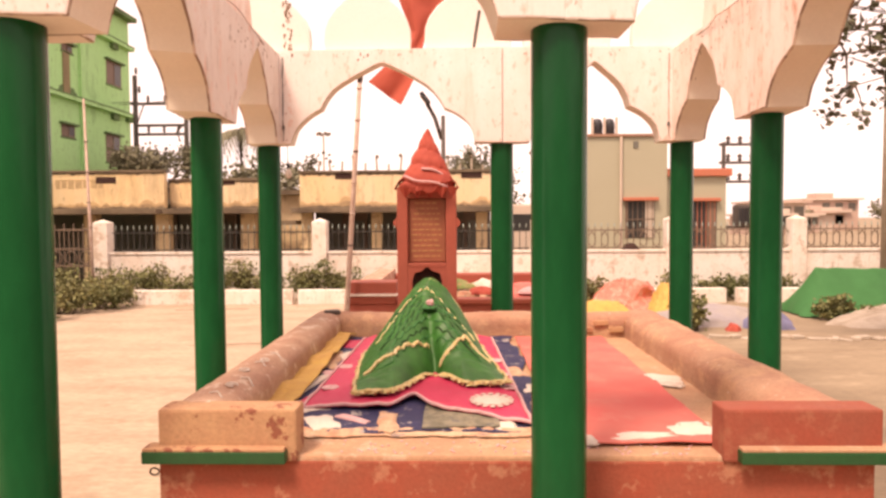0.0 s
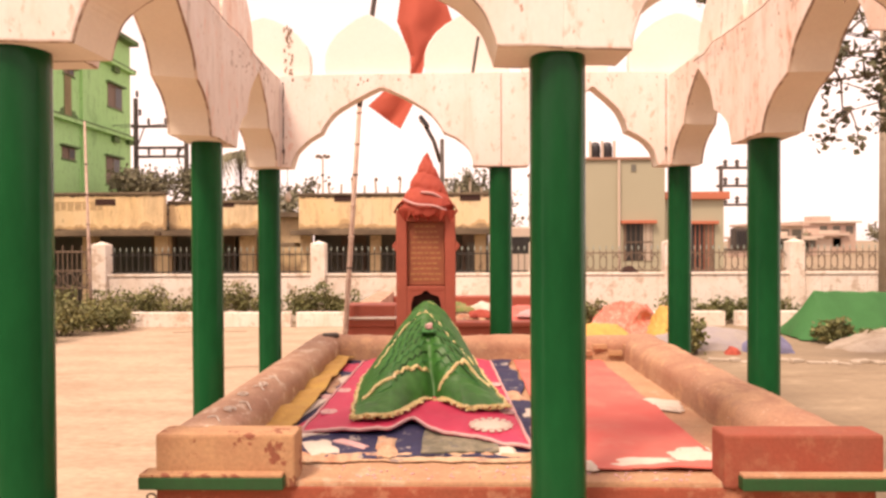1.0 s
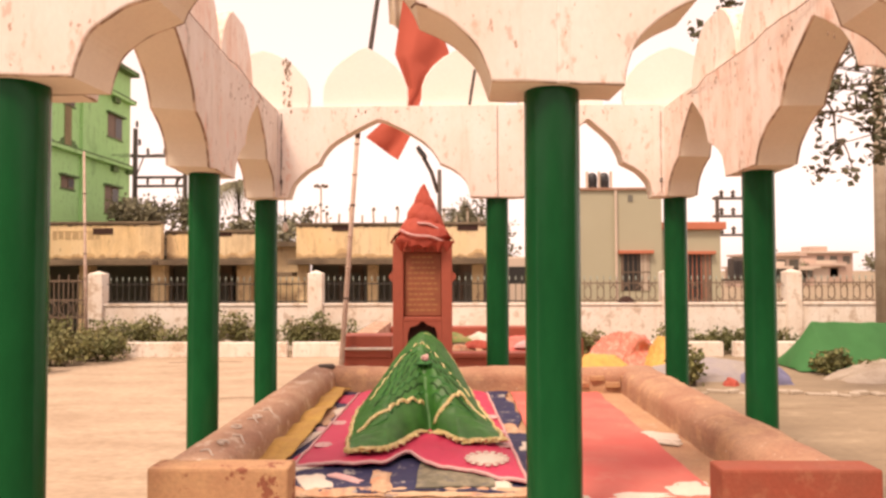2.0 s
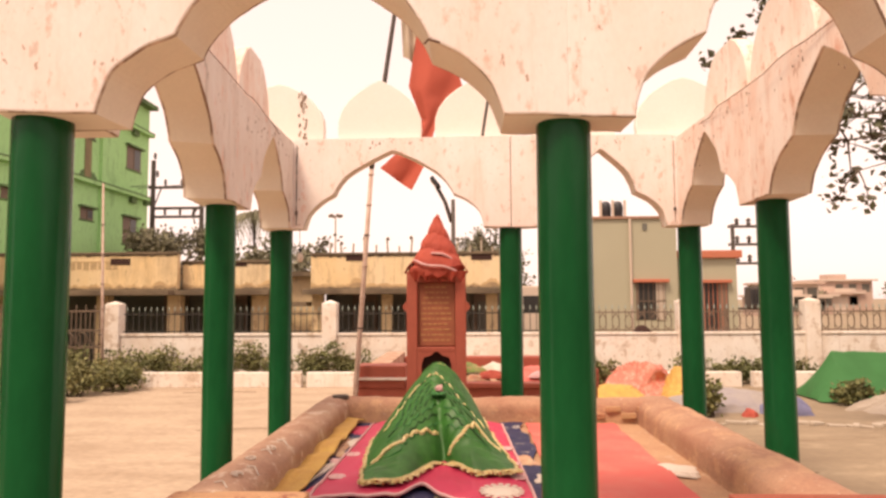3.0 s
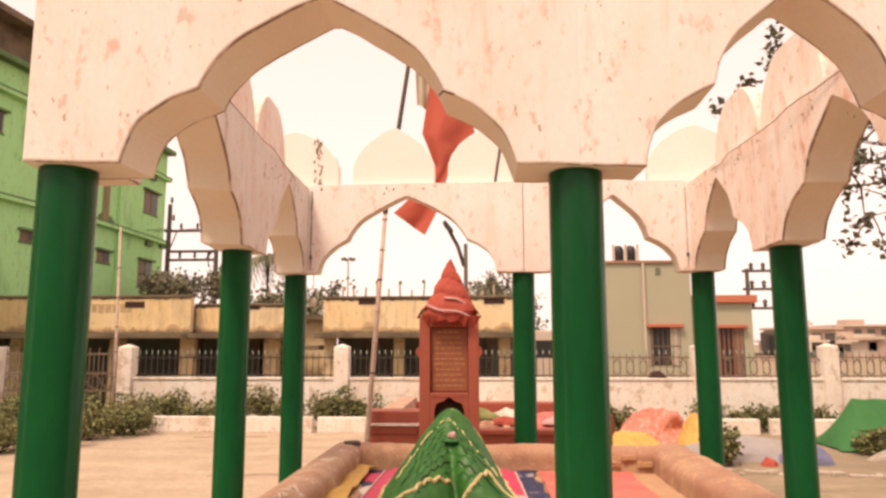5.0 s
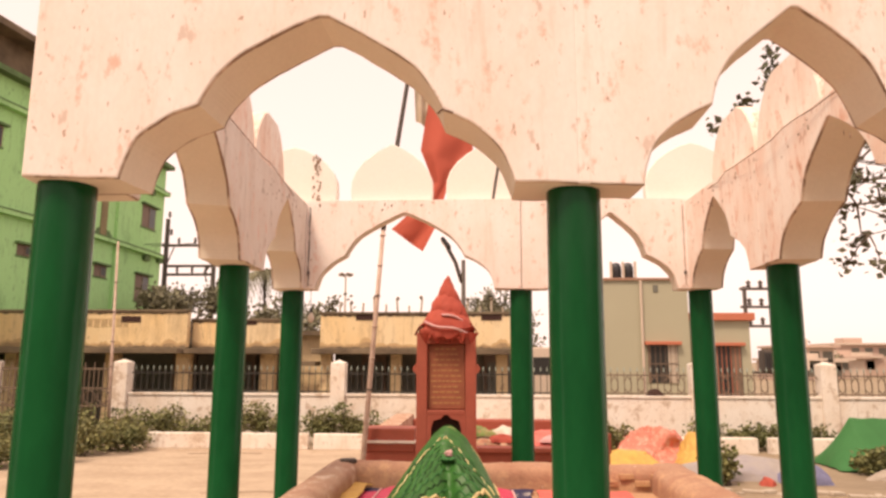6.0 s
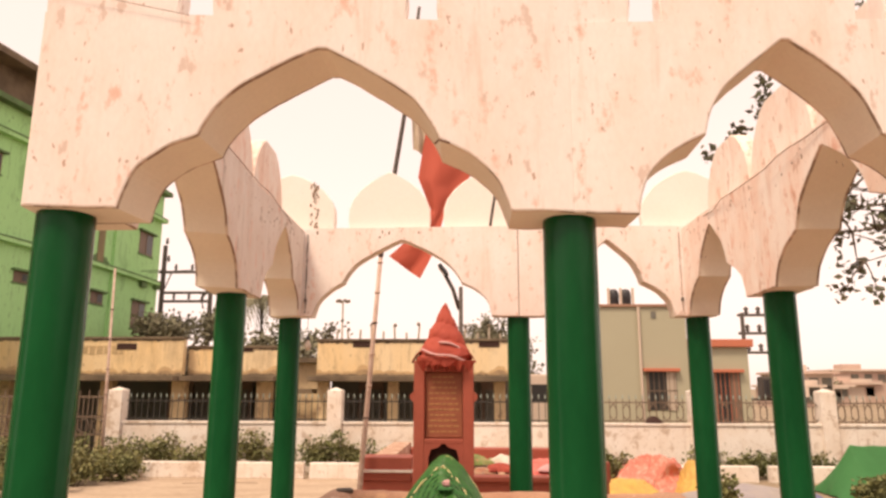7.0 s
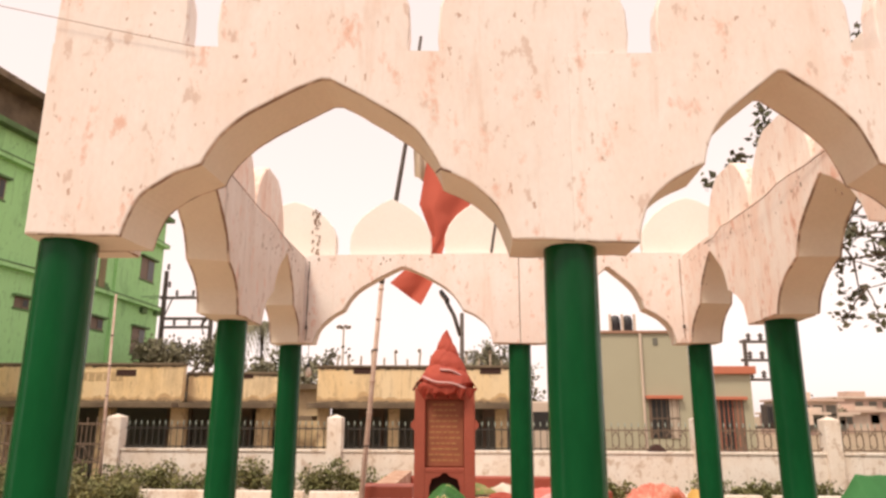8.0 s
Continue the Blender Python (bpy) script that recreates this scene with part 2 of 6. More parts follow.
M_LEAF = material("dusty_leaf", (0.14, 0.16, 0.06), 0.7, (0.28, 0.24, 0.10), 2, 0.7, 0.2, 0.0, per_island=0.45)
M_LEAF_TREE = material("dark_tree_leaf", (0.075, 0.08, 0.035), 0.6, (0.12, 0.09, 0.045), 2, 0.7, 0.2, 0.0, per_island=0.4)
# Distance haze is put into this leaf colour as a paler tone.
M_LEAF_FAR = material("haze_paled_leaf", (0.23, 0.215, 0.14), 0.8, (0.16, 0.15, 0.10), 0.6, 0.7, 0.2, 0.0, per_island=0.35)
M_BARK = material("grey_bark", (0.14, 0.10, 0.07), 0.9, (0.08, 0.06, 0.045), 8, 0.7, 0.2, 0.4)
# Far house colour is paled to put the distance haze into it.
M_FARHOUSE = material("haze_paled_plaster", (0.56, 0.40, 0.33), 0.9, (0.46, 0.34, 0.28), 0.15, 0.8, 0.1, 0.1)
M_FARPALE = material("far_house_pale_plaster", (0.62, 0.50, 0.42), 0.9, (0.50, 0.42, 0.34), 0.3, 0.8, 0.1, 0.1)


# ---- building tools ----
def part(name, bm, mat, parent=None, label="", smooth=False):
    """Links a bmesh as one mesh object under a thing or a part."""
    bmesh.ops.recalc_face_normals(bm, faces=bm.faces)
    me = bpy.data.meshes.new(name)
    bm.to_mesh(me)
    bm.free()
    me.materials.append(mat)
    if smooth:
        for p in me.polygons:
            p.use_smooth = True
    ob = new(name, me)
    if parent:
        ob.parent = parent
    if label:
        ob["label"] = label
    return ob


def thing(name, at, label, category, group="", kind="", turn=0):
    ob = new(name)
    ob.matrix_world = pose(*at, 0, 0, turn)
    return tagged(ob, label, category, group, kind)


def box(x0, x1, y0, y1, z0, z1, bevel=0.0, bm=None, segs=2):
    b = bmesh.new()
    bmesh.ops.create_cube(b, size=1)
    for v in b.verts:
        v.co = Vector(((x0 + x1) / 2 + v.co.x * (x1 - x0), (y0 + y1) / 2 + v.co.y * (y1 - y0), (z0 + z1) / 2 + v.co.z * (z1 - z0)))
    if bevel:
        bmesh.ops.bevel(b, geom=b.edges[:], offset=bevel, segments=segs, affect="EDGES", profile=0.6)
    return join(bm, b)


def join(bm, b):
    if bm is None:
        return b
    me = bpy.data.meshes.new("tmp")
    b.to_mesh(me)
    b.free()
    bm.from_mesh(me)
    bpy.data.meshes.remove(me)
    return bm


def prism(outline, y0, y1, bm=None, bevel=0.0):
    """Extrudes an outline in x, z from y0 to y1."""
    b = bmesh.new()
    f = b.faces.new([b.verts.new((x, y0, z)) for x, z in outline])
    r = bmesh.ops.extrude_face_region(b, geom=[f])
    for v in r["geom"]:
        if isinstance(v, bmesh.types.BMVert):
            v.co.y = y1
    if bevel:
        bmesh.ops.bevel(b, geom=[e for e in b.edges if abs(e.verts[0].co.y - e.verts[1].co.y) < 1e-6], offset=bevel, segments=1, affect="EDGES")
    return join(bm, b)


def lathe(profile, n=24, centre=(0, 0, 0), bm=None):
    b = bmesh.new()
    rings = [[b.verts.new((centre[0] + r * cos(2 * pi * i / n), centre[1] + r * sin(2 * pi * i / n), centre[2] + z)) for i in range(n)] for r, z in profile]
    for a, c in zip(rings, rings[1:]):
        for i in range(n):
            b.faces.new((a[i], a[(i + 1) % n], c[(i + 1) % n], c[i]))
    b.faces.new(rings[0][::-1])
    b.faces.new(rings[-1])
    return join(bm, b)


def tube(points, radii, n=8, bm=None):
    b = bmesh.new()
    pts = [Vector(p) for p in points]
    rings = []
    for i, p in enumerate(pts):
        d = (pts[min(i + 1, len(pts) - 1)] - pts[max(i - 1, 0)]).normalized()
        q = d.to_track_quat("Z", "Y")
        r = radii[i] if isinstance(radii, (list, tuple)) else radii
        rings.append([b.verts.new(p + q @ Vector((r * cos(2 * pi * k / n), r * sin(2 * pi * k / n), 0))) for k in range(n)])
    for a, c in zip(rings, rings[1:]):
        for k in range(n):
            b.faces.new((a[k], a[(k + 1) % n], c[(k + 1) % n], c[k]))
    b.faces.new(rings[0][::-1])
    b.faces.new(rings[-1])
    return join(bm, b)


def sheet(fn, nu, nv, thick=0.006):
    """A cloth: fn(u, v) gives a point; the underside lies a little lower, and the rim is closed."""
    b = bmesh.new()
    top = [[b.verts.new(fn(i / nu, j / nv)) for j in range(nv + 1)] for i in range(nu + 1)]
    low = [[b.verts.new(v.co - Vector((0, 0, thick))) for v in row] for row in top]
    for i in range(nu):
        for j in range(nv):
            b.faces.new((top[i][j], top[i + 1][j], top[i + 1][j + 1], top[i][j + 1]))
            b.faces.new((low[i][j], low[i][j + 1], low[i + 1][j + 1], low[i + 1][j]))
    rim = [(i, 0) for i in range(nu)] + [(nu, j) for j in range(nv)] + [(i, nv) for i in range(nu, 0, -1)] + [(0, j) for j in range(nv, 0, -1)]
    for (i, j), (k, m) in zip(rim, rim[1:] + rim[:1]):
        for e in b.faces.new((top[i][j], low[i][j], low[k][m], top[k][m])).edges:
            e.smooth = False
    return b


def wob(x, y, z=0.0, s=1.0):
    return noise.noise(Vector((x * s, y * s, z * s)))


def leaf_cloud(rng, centres, count, size, spread, flat=0.8):
    """Many small bent leaves about given centres, as one mesh."""
    verts, faces = [], []
    for k in range(count):
        c, r = centres[k % len(centres)]
        d = Vector((rng.gauss(0, 1), rng.gauss(0, 1), rng.gauss(0, 1) * flat)) * (r * spread)
        p = Vector(c) + d
        ax = Vector((rng.uniform(-1, 1), rng.uniform(-1, 1), rng.uniform(-0.5, 0.9))).normalized()
        side = ax.cross(Vector((rng.uniform(-1, 1), rng.uniform(-1, 1), rng.uniform(-1, 1)))).normalized()
        s = size * rng.uniform(0.6, 1.4)
        up = ax.cross(side) * (s * 0.12)
        i = len(verts)
        verts += [p, p + ax * s * 0.45 + side * s * 0.33 + up, p + ax * s, p + ax * s * 0.45 - side * s * 0.33 + up]
        faces += [(i, i + 1, i + 2), (i, i + 2, i + 3)]
    return verts, faces


def leaf_mesh(name, rng, centres, count, size, spread, mat, parent, flat=0.8):
    v, f = leaf_cloud(rng, centres, count, size, spread, flat)
    me = bpy.data.meshes.new(name)
    me.from_pydata([tuple(p) for p in v], [], f)
    me.materials.append(mat)
    ob = new(name, me)
    ob.parent = parent
    return ob


# ---- ground ----
def build_ground():
    bm = bmesh.new()
    n = 24
    ring = lambda r: [bm.verts.new((r * cos(2 * pi * i / n), 8 + r * sin(2 * pi * i / n), -0.004)) for i in range(n)]
    inner, outer = ring(40), ring(3000)
    bm.faces.new(inner)
    for i in range(n):
        bm.faces.new((inner[i], inner[(i + 1) % n], outer[(i + 1) % n], outer[i]))
    tagged(part("ground", bm, M_EARTH), "dusty brown open earth reaching the horizon", "ground", kind="structure")

    def floor(u, v):
        x, y = -14 + 28 * u, -7 + 20.6 * v
        return Vector((x, y, 0.004 + 0.006 * wob(x, y, 0, 0.5)))
    tagged(part("pavement", sheet(floor, 60, 44, 0.05), M_PAVE, smooth=True), "pale worn concrete courtyard paving with dusty stains", "pavement", kind="structure")

    def dust(u, v):
        y = -6.8 + 20.2 * v
        x0 = 2.2 + 0.25 * wob(y * 0.9, 3) + 0.12 * wob(y * 3.1, 7)
        x = x0 + (13.8 - x0) * u
        return Vector((x, y, 0.010 + 0.006 * wob(x, y, 0, 0.5)))
    tagged(part("dust", sheet(dust, 60, 110, 0.004), M_DUST, smooth=True), "trodden brown dust lying over the paving", "dust", kind="structure")


def build_cracks():
    rng = random.Random(8)
    bm = bmesh.new()
    for k in range(12):
        x, y = rng.uniform(-9, 8), rng.uniform(6.5, 12.5)
        a = rng.gauss(0, 0.35)
        pts = []
        for i in range(rng.randint(6, 16)):
            pts.append((x, y, 0.010))
            a += rng.uniform(-0.35, 0.35)
            a *= 0.85
            x += 0.22 * cos(a)
            y += 0.22 * sin(a)
        w = [rng.uniform(0.002, 0.005) for p in pts]
        join(bm, tube(pts, w, 4))
    tagged(part("paving_cracks", bm, M_CRACK), "fine dark cracks in the concrete paving", "cracks", kind="stuff")


M_CRACK = material("dirt_filled_crack", (0.24, 0.16, 0.10), 0.95)
build_ground()
build_cracks()

# ---- pavilion ----
TOP = 2.28          # underside of the arcade
WALL_TOP = 3.06
THICK = 0.268
BACK_THIN = 0.11     # the rear wall is that much thinner
POST = {"A": (-1.511, 2.338), "B": (0.356, 2.495), "C": (1.975, 2.53), "D": (1.995, 4.553),
        "E": (1.961, 6.17), "F": (0.372, 6.13), "G": (-1.704, 6.166), "H": (-1.665, 4.524)}


def post(at):
    ob = thing("pillar", (*at, 0), "round concrete pillar painted glossy dark green", "pillar", "pavilion pillars")
    part("shaft", lathe([(0.104, 0), (0.104, 0.02), (0.1, 0.03), (0.1, TOP - 0.02), (0.097, TOP + 0.02)], 40), M_GREEN_POST, ob, smooth=True)
    return ob


def smooth_line(ctrl, steps=4):
    """Catmull-Rom curve through control points."""
    out = []
    for i in range(len(ctrl) - 1):
        p = [Vector(ctrl[min(max(i + k, 0), len(ctrl) - 1)]) for k in (-1, 0, 1, 2)]
        for j in range(steps):
            t = j / steps
            q = 0.5 * (2 * p[1] + (p[2] - p[0]) * t + (2 * p[0] - 5 * p[1] + 4 * p[2] - p[3]) * t * t + (3 * p[1] - p[0] - 3 * p[2] + p[3]) * t ** 3)
            out.append((q.x, q.y))
    return out + [tuple(ctrl[-1])]


def arch_outline(spring, rise, foil=0.265, flat=1.0):
    """Half of a pointed two-cusped arch from the springing up to the apex."""
    cusp = spring - foil
    zc, za = TOP + 0.266 + 0.4 * rise, TOP + 0.622 + rise
    low = [(spring, TOP)]
    for a, b in ((0.06, 0.22), (0.19, 0.48), (0.42, 0.70), (0.66, 0.85), (1.0, 1.0)):
        low.append((spring - foil * a, TOP + (zc - TOP) * b ** flat))
    high = [(cusp, zc)]
    for a, b in ((0.06, 0.16), (0.14, 0.31), (0.25, 0.46), (0.42, 0.61), (0.68, 0.80), (0.96, 0.985)):
        high.append((cusp * (1 - a), zc + (za - zc) * b))
    return smooth_line(low) + smooth_line(high)[1:]


def bay(pa, pb, start=0.0, end=0.0, rise=0.0, top=WALL_TOP, foil=0.265, inset=(0.235, 0.235), skew=0.0, thin=0.0):
    """One bay of the arcade between two pillars; start and end run on past the pillars at corners."""
    a, b = Vector(pa), Vector(pb)
    length = (b - a).length
    half = length / 2
    mid, way = (a + b) / 2, (b - a) / length
    normal = Vector((-way.y, way.x))
    left = [(-x, z) for x, z in arch_outline(half - inset[0], rise, foil, 0.94)]
    right = arch_outline(half - inset[1], rise, foil, 1.16)[::-1]

    def pad(x0, x1):
        n = max(3, int(abs(x1 - x0) / 0.045))
        return [(x0 + (x1 - x0) * i / n, TOP) for i in range(n)]
    low = pad(-half - start, left[0][0]) + left + right + [(x, z) for x, z in pad(half + end, right[-1][0])][::-1]
    bm = bmesh.new()

    def hand_laid(x, z, y):
        """The plasterer's unevenness, the same for both bays that meet on a pillar."""
        w = mid + way * x + normal * y
        sag = -0.010 * max(0, 1 - (z - TOP) / 0.1) + 0.011 * wob(w.x * 3.1, w.y * 3.1, 2) + 0.005 * wob(w.x * 13, w.y * 13, z * 5)
        edge = min(1.0, (half + 0.1 - abs(x)) / 0.1)
        push = 0.007 * wob(w.x * 4.5, w.y * 4.5, z * 4.5 + 7) + 0.003 * wob(w.x * 15, w.y * 15, z * 15)
        return bm.verts.new((x + (skew * (y / THICK + 0.5) + push) * max(0, edge), y, z + sag))
    faces = []
    for y in (-THICK / 2 + thin, THICK / 2):
        foot = [hand_laid(x, z, y) for x, z in low]
        head = [bm.verts.new((v.co.x, y, top)) for v in foot]
        for k in range(len(low) - 1):
            bm.faces.new((foot[k], foot[k + 1], head[k + 1], head[k]))
        faces.append((foot, head))
    (f0, h0), (f1, h1) = faces
    worn = lambda u: [bm.verts.new(p.co.lerp(q.co, u + 0.014 * wob(p.co.x * 9, p.co.z * 9, u * 9))) for p, q in zip(f0, f1)]
    w0, w1 = worn(0.062), worn(0.938)
    for k in range(len(low) - 1):
        bm.faces.new((f0[k], f0[k + 1], w0[k + 1], w0[k]))
        bm.faces.new((w0[k], w0[k + 1], w1[k + 1], w1[k]))
        bm.faces.new((w1[k], w1[k + 1], f1[k + 1], f1[k]))
        bm.faces.new((h0[k], h0[k + 1], h1[k + 1], h1[k]))
    for k in (0, -1):
        bm.faces.new((f0[k], h0[k], h1[k], f1[k], w1[k], w0[k]))
    bmesh.ops.recalc_face_normals(bm, faces=bm.faces)
    arris = [e for e in bm.edges if len(e.link_faces) == 2 and e.calc_face_angle(0) > 0.9 and abs(e.verts[0].co.y - e.verts[1].co.y) < 1e-5 and min(v.co.z for v in e.verts) < top - 0.001]
    bmesh.ops.bevel(bm, geom=arris, offset=0.008, segments=2, affect="EDGES", profile=0.5, clamp_overlap=True)
    turn = math.atan2(b.y - a.y, b.x - a.x)
    return bm, pose(mid.x, mid.y, 0, 0, 0, math.degrees(turn))


def merlon_mesh(width=0.70, height=0.56, deep=0.10, tall=1.0, blunt=0.0):
    h = width / 2
    if blunt:
        prof = [(h * 0.95, -0.04), (h * 0.97, 0), (h, 0.1), (h * 0.97, 0.2), (h * 0.88, 0.31), (h * 0.72, 0.41), (h * 0.54, height - 0.045), (blunt, height)]
        return prism(prof + [(-x, z) for x, z in prof[::-1]], -deep / 2, deep / 2, bevel=0.008)
    prof = [(h * 0.96, -0.04 / tall), (h * 0.97, 0), (h, 0.1), (h * 0.985, 0.2), (h * 0.9, 0.29), (h * 0.72, 0.385), (h * 0.48, 0.46), (h * 0.22, 0.515), (0.0, height)]
    outline = prof + [(-x, z) for x, z in prof[::-1][1:]]
    return prism([(x, z * tall) for x, z in outline], -deep / 2, deep / 2, bevel=0.008)


def build_pavilion():
    shrine = thing("shrine_pavilion", (0, 3.6, 0), "open roofless whitewashed arcade with cusped arches and merlons", "pavilion")
    inv = shrine.matrix_world.inverted()
    corner = dict(POST, A=(-1.475, 2.341))      # the side wall stands a little inside the corner pillar
    run = [("A", "B", THICK / 2 - 0.036, 0, 0.0, 3.02, 0.265, (0.235, 0.235), 0.022), ("B", "C", 0, THICK / 2, 0.045, 3.02, 0.255, (0.235, 0.235), 0.01),
           ("C", "D", -THICK / 2, 0, 0.03, 3.05, 0.345, (0.275, 0.275), 0.0), ("D", "E", 0, -THICK / 2, 0.03, 3.05, 0.30, (0.20, 0.20), 0.0),
           ("E", "F", THICK / 2, 0, 0.05, 3.08, 0.265, (0.235, 0.235), 0.0), ("F", "G", 0, THICK / 2, 0.065, 3.08, 0.265, (0.235, 0.235), 0.0),
           ("G", "H", -THICK / 2, 0, 0.04, 3.05, 0.26, (0.235, 0.235), 0.0), ("H", "A", 0, -THICK / 2, 0.02, 3.05, 0.29, (0.37, 0.235), 0.0)]
    for p, q, s, e, rise, top, foil, inset, skew in run:
        bm, m = bay(*((POST[p], POST[q]) if p == "A" else (corner[p], corner[q])), s, e, rise, top, foil, inset, skew, BACK_THIN if p in "EF" else 0.0)
        bm.normal_update()
        ends = [v.co.x for v in bm.verts]
        middle, reach = (min(ends) + max(ends)) / 2, (max(ends) - min(ends)) / 2
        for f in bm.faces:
            # Underside faces take the shade-toned soffit colour instead of the wall limewash.
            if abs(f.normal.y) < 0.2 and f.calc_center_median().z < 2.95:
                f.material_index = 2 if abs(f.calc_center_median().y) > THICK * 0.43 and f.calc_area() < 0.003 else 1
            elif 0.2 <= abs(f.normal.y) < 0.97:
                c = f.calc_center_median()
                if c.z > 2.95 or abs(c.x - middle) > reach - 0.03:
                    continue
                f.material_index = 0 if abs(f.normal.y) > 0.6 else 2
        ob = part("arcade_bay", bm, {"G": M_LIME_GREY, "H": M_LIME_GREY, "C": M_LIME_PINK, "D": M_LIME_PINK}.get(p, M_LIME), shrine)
        ob.data.materials.append(M_LIME_SOFFIT)
        ob.data.materials.append(M_WORN_EDGE)
        ob.matrix_basis = inv @ m
    wide, narrow = merlon_mesh(0.745), merlon_mesh(0.5, 0.5)
    kinds = {"w": part("merlon", wide, M_LIME, shrine), "n": part("merlon", narrow, M_LIME, shrine),
             "s": part("merlon", merlon_mesh(0.91, 0.535, 0.12, 1.0, 0.15), M_LIME_PINK, shrine), "c": part("merlon", merlon_mesh(0.84, 0.54), M_WHITE, shrine),
             "b": part("merlon", merlon_mesh(0.76), M_WHITE, shrine, "clean white rounded merlon")}
    used = set()
    sides = [("A", "C", [(-1.352, "n"), (-0.622, "w"), (0.228, "w"), (1.08, "w"), (1.80, "n")]),
             ("G", "E", [(-1.725, "c"), (-0.80, "b"), (0.08, "b"), (0.94, "b"), (1.92, "c")]),
             ("A", "G", [(2.62, "n"), (3.34, "s"), (4.28, "s"), (5.22, "s")]),
             ("C", "E", [(3.36, "s"), (4.31, "s"), (5.26, "s")])]
    for p, q, spots in sides:
        a, b = Vector(POST[p]), Vector(POST[q])
        along_x = abs(b.x - a.x) > abs(b.y - a.y)
        for k, size in spots:
            u = (k - (a.x if along_x else a.y)) / ((b.x - a.x) if along_x else (b.y - a.y))
            c = a.lerp(b, u)
            if p == "A" and along_x:
                c.y = a.y + (POST["B"][1] - a.y) * min(1, (c.x - a.x) / (POST["B"][0] - a.x))
            ob = kinds[size]
            if size in used:
                ob = ob.copy()
                scene.collection.objects.link(ob)
            used.add(size)
            turn = math.degrees(math.atan2(b.y - a.y, b.x - a.x))
            if p == "A" and along_x:
                d = Vector(POST["B"]) - Vector(POST["A"]) if k < POST["B"][0] - 0.1 else Vector(POST["C"]) - Vector(POST["B"])
                turn = math.degrees(math.atan2(d.y, d.x))
                c.y = POST["B"][1] + (c.x - POST["B"][0]) * d.y / d.x
            # flush with the outer face of the wall
            out = Vector((0, -1)) if (p == "A" and along_x) else Vector((0, 1)) if along_x else Vector((-1, 0)) if p == "A" else Vector((1, 0))
            c = c + out * (THICK / 2 - (BACK_THIN if out.y > 0 else 0) - (0.0515 if size != "s" else 0.0665))
            foot = 3.02 if (p == "A" and along_x) else 3.08 if along_x else 3.05
            ob.matrix_basis = inv @ pose(c.x, c.y, foot - 0.004, 0, 0, turn)
    # a thin line strung along the foot of the merlons
    for p, q in (("A", "G"), ("G", "E"), ("E", "C")):
        a, b = Vector(POST[p]), Vector(POST[q])
        mid = Vector((0.2, 4.3))
        pts = []
        for i in range(21):
            c = a.lerp(b, i / 20)
            c = c + (mid - c).normalized() * (THICK / 2 + 0.012)
            pts.append((c.x, c.y, WALL_TOP - 0.02 + 0.03 * wob(i * 0.9, 3, 1) - 0.03 * sin(pi * ((i * 3 / 20) % 1))))
        ob = part("string", tube(pts, 0.0032, 5), M_STRING, shrine, "thin rusty brown string")
        ob.matrix_basis = inv
    for x, y in ((-1.535, 6.02), (1.80, 6.02)):
        pts = [(x + 0.006 * wob(i, x), y, 2.30 + 0.08 * i) for i in range(10)]
        part("conduit", tube(pts, 0.005 if x < 0 else 0.003, 6), M_POLE if x < 0 else M_STRING, shrine, "thin dark conduit").matrix_basis = inv
        part("conduit_clip", box(x - 0.010, x + 0.010, y - 0.008, y + 0.02, 2.40, 2.43, 0.003), M_POLE, shrine).matrix_basis = inv
    slack = [(-1.06 - 0.344 * i, 2.228 - 0.031 * i, 2.99 + 0.077 * i + 0.004 * (i - 5) ** 2 / 5) for i in range(11)]
    part("slack_wire", tube(slack, 0.0015, 4), M_STRING, shrine, "thin slack wire").matrix_basis = inv
    part("iron_rod", tube([(0.125, 6.1, 3.07), (0.15, 6.1, 3.24), (0.18, 6.1, 3.42)], 0.017, 8), M_POLE, shrine, "short dark iron rod on the wall").matrix_basis = inv
    part("iron_stub", tube([(-0.146, 2.345, 2.535), (-0.13, 2.312, 2.537), (-0.09, 2.305, 2.522)], 0.0042, 6), M_STRING, shrine, "rusty iron stub").matrix_basis = inv
    # mould flecks along the ledges and down the corner
    rng = random.Random(314)
    flecks = bmesh.new()

    def fleck(p, n, r):
        """A small flat crust of mould on a face with normal n."""
        n = Vector(n)
        side = n.cross(Vector((0, 0, 1))).normalized()
        up = Vector((0, 0, 1))
        ring = []
        for i in range(7):
            a = 2 * pi * i / 7
            k = r * rng.uniform(0.5, 1.2)
            ring.append(flecks.verts.new(Vector(p) + side * (k * 0.7 * cos(a)) + up * (k * 1.5 * sin(a)) + n * 0.002))
        tip = flecks.verts.new(Vector(p) + n * 0.006)
        for i in range(7):
            flecks.faces.new((ring[i], ring[(i + 1) % 7], tip))
    inner = THICK / 2
    for k in range(26):
        u = rng.random()
        x = -1.5 + 3.3 * u
        y = POST["G"][1] + (POST["F"][1] - POST["G"][1]) * min(1, (x + 1.704) / 2.08) if x < 0.372 else POST["F"][1] + (POST["E"][1] - POST["F"][1]) * (x - 0.372) / 1.59
        fleck((x, y - inner, 3.05 - abs(rng.gauss(0, 0.035))), (0, -1, 0), rng.uniform(0.004, 0.013))
    for k in range(40):
        y = 2.9 + 3.0 * rng.random()
        x = POST["C"][0] + 0.02 * (y - 2.53) / 2.02 if y < 4.553 else POST["D"][0] - 0.034 * (y - 4.553) / 1.617
        fleck((x - inner, y, 3.0 - abs(rng.gauss(0, 0.13))), (-1, 0, 0), rng.uniform(0.004, 0.014))
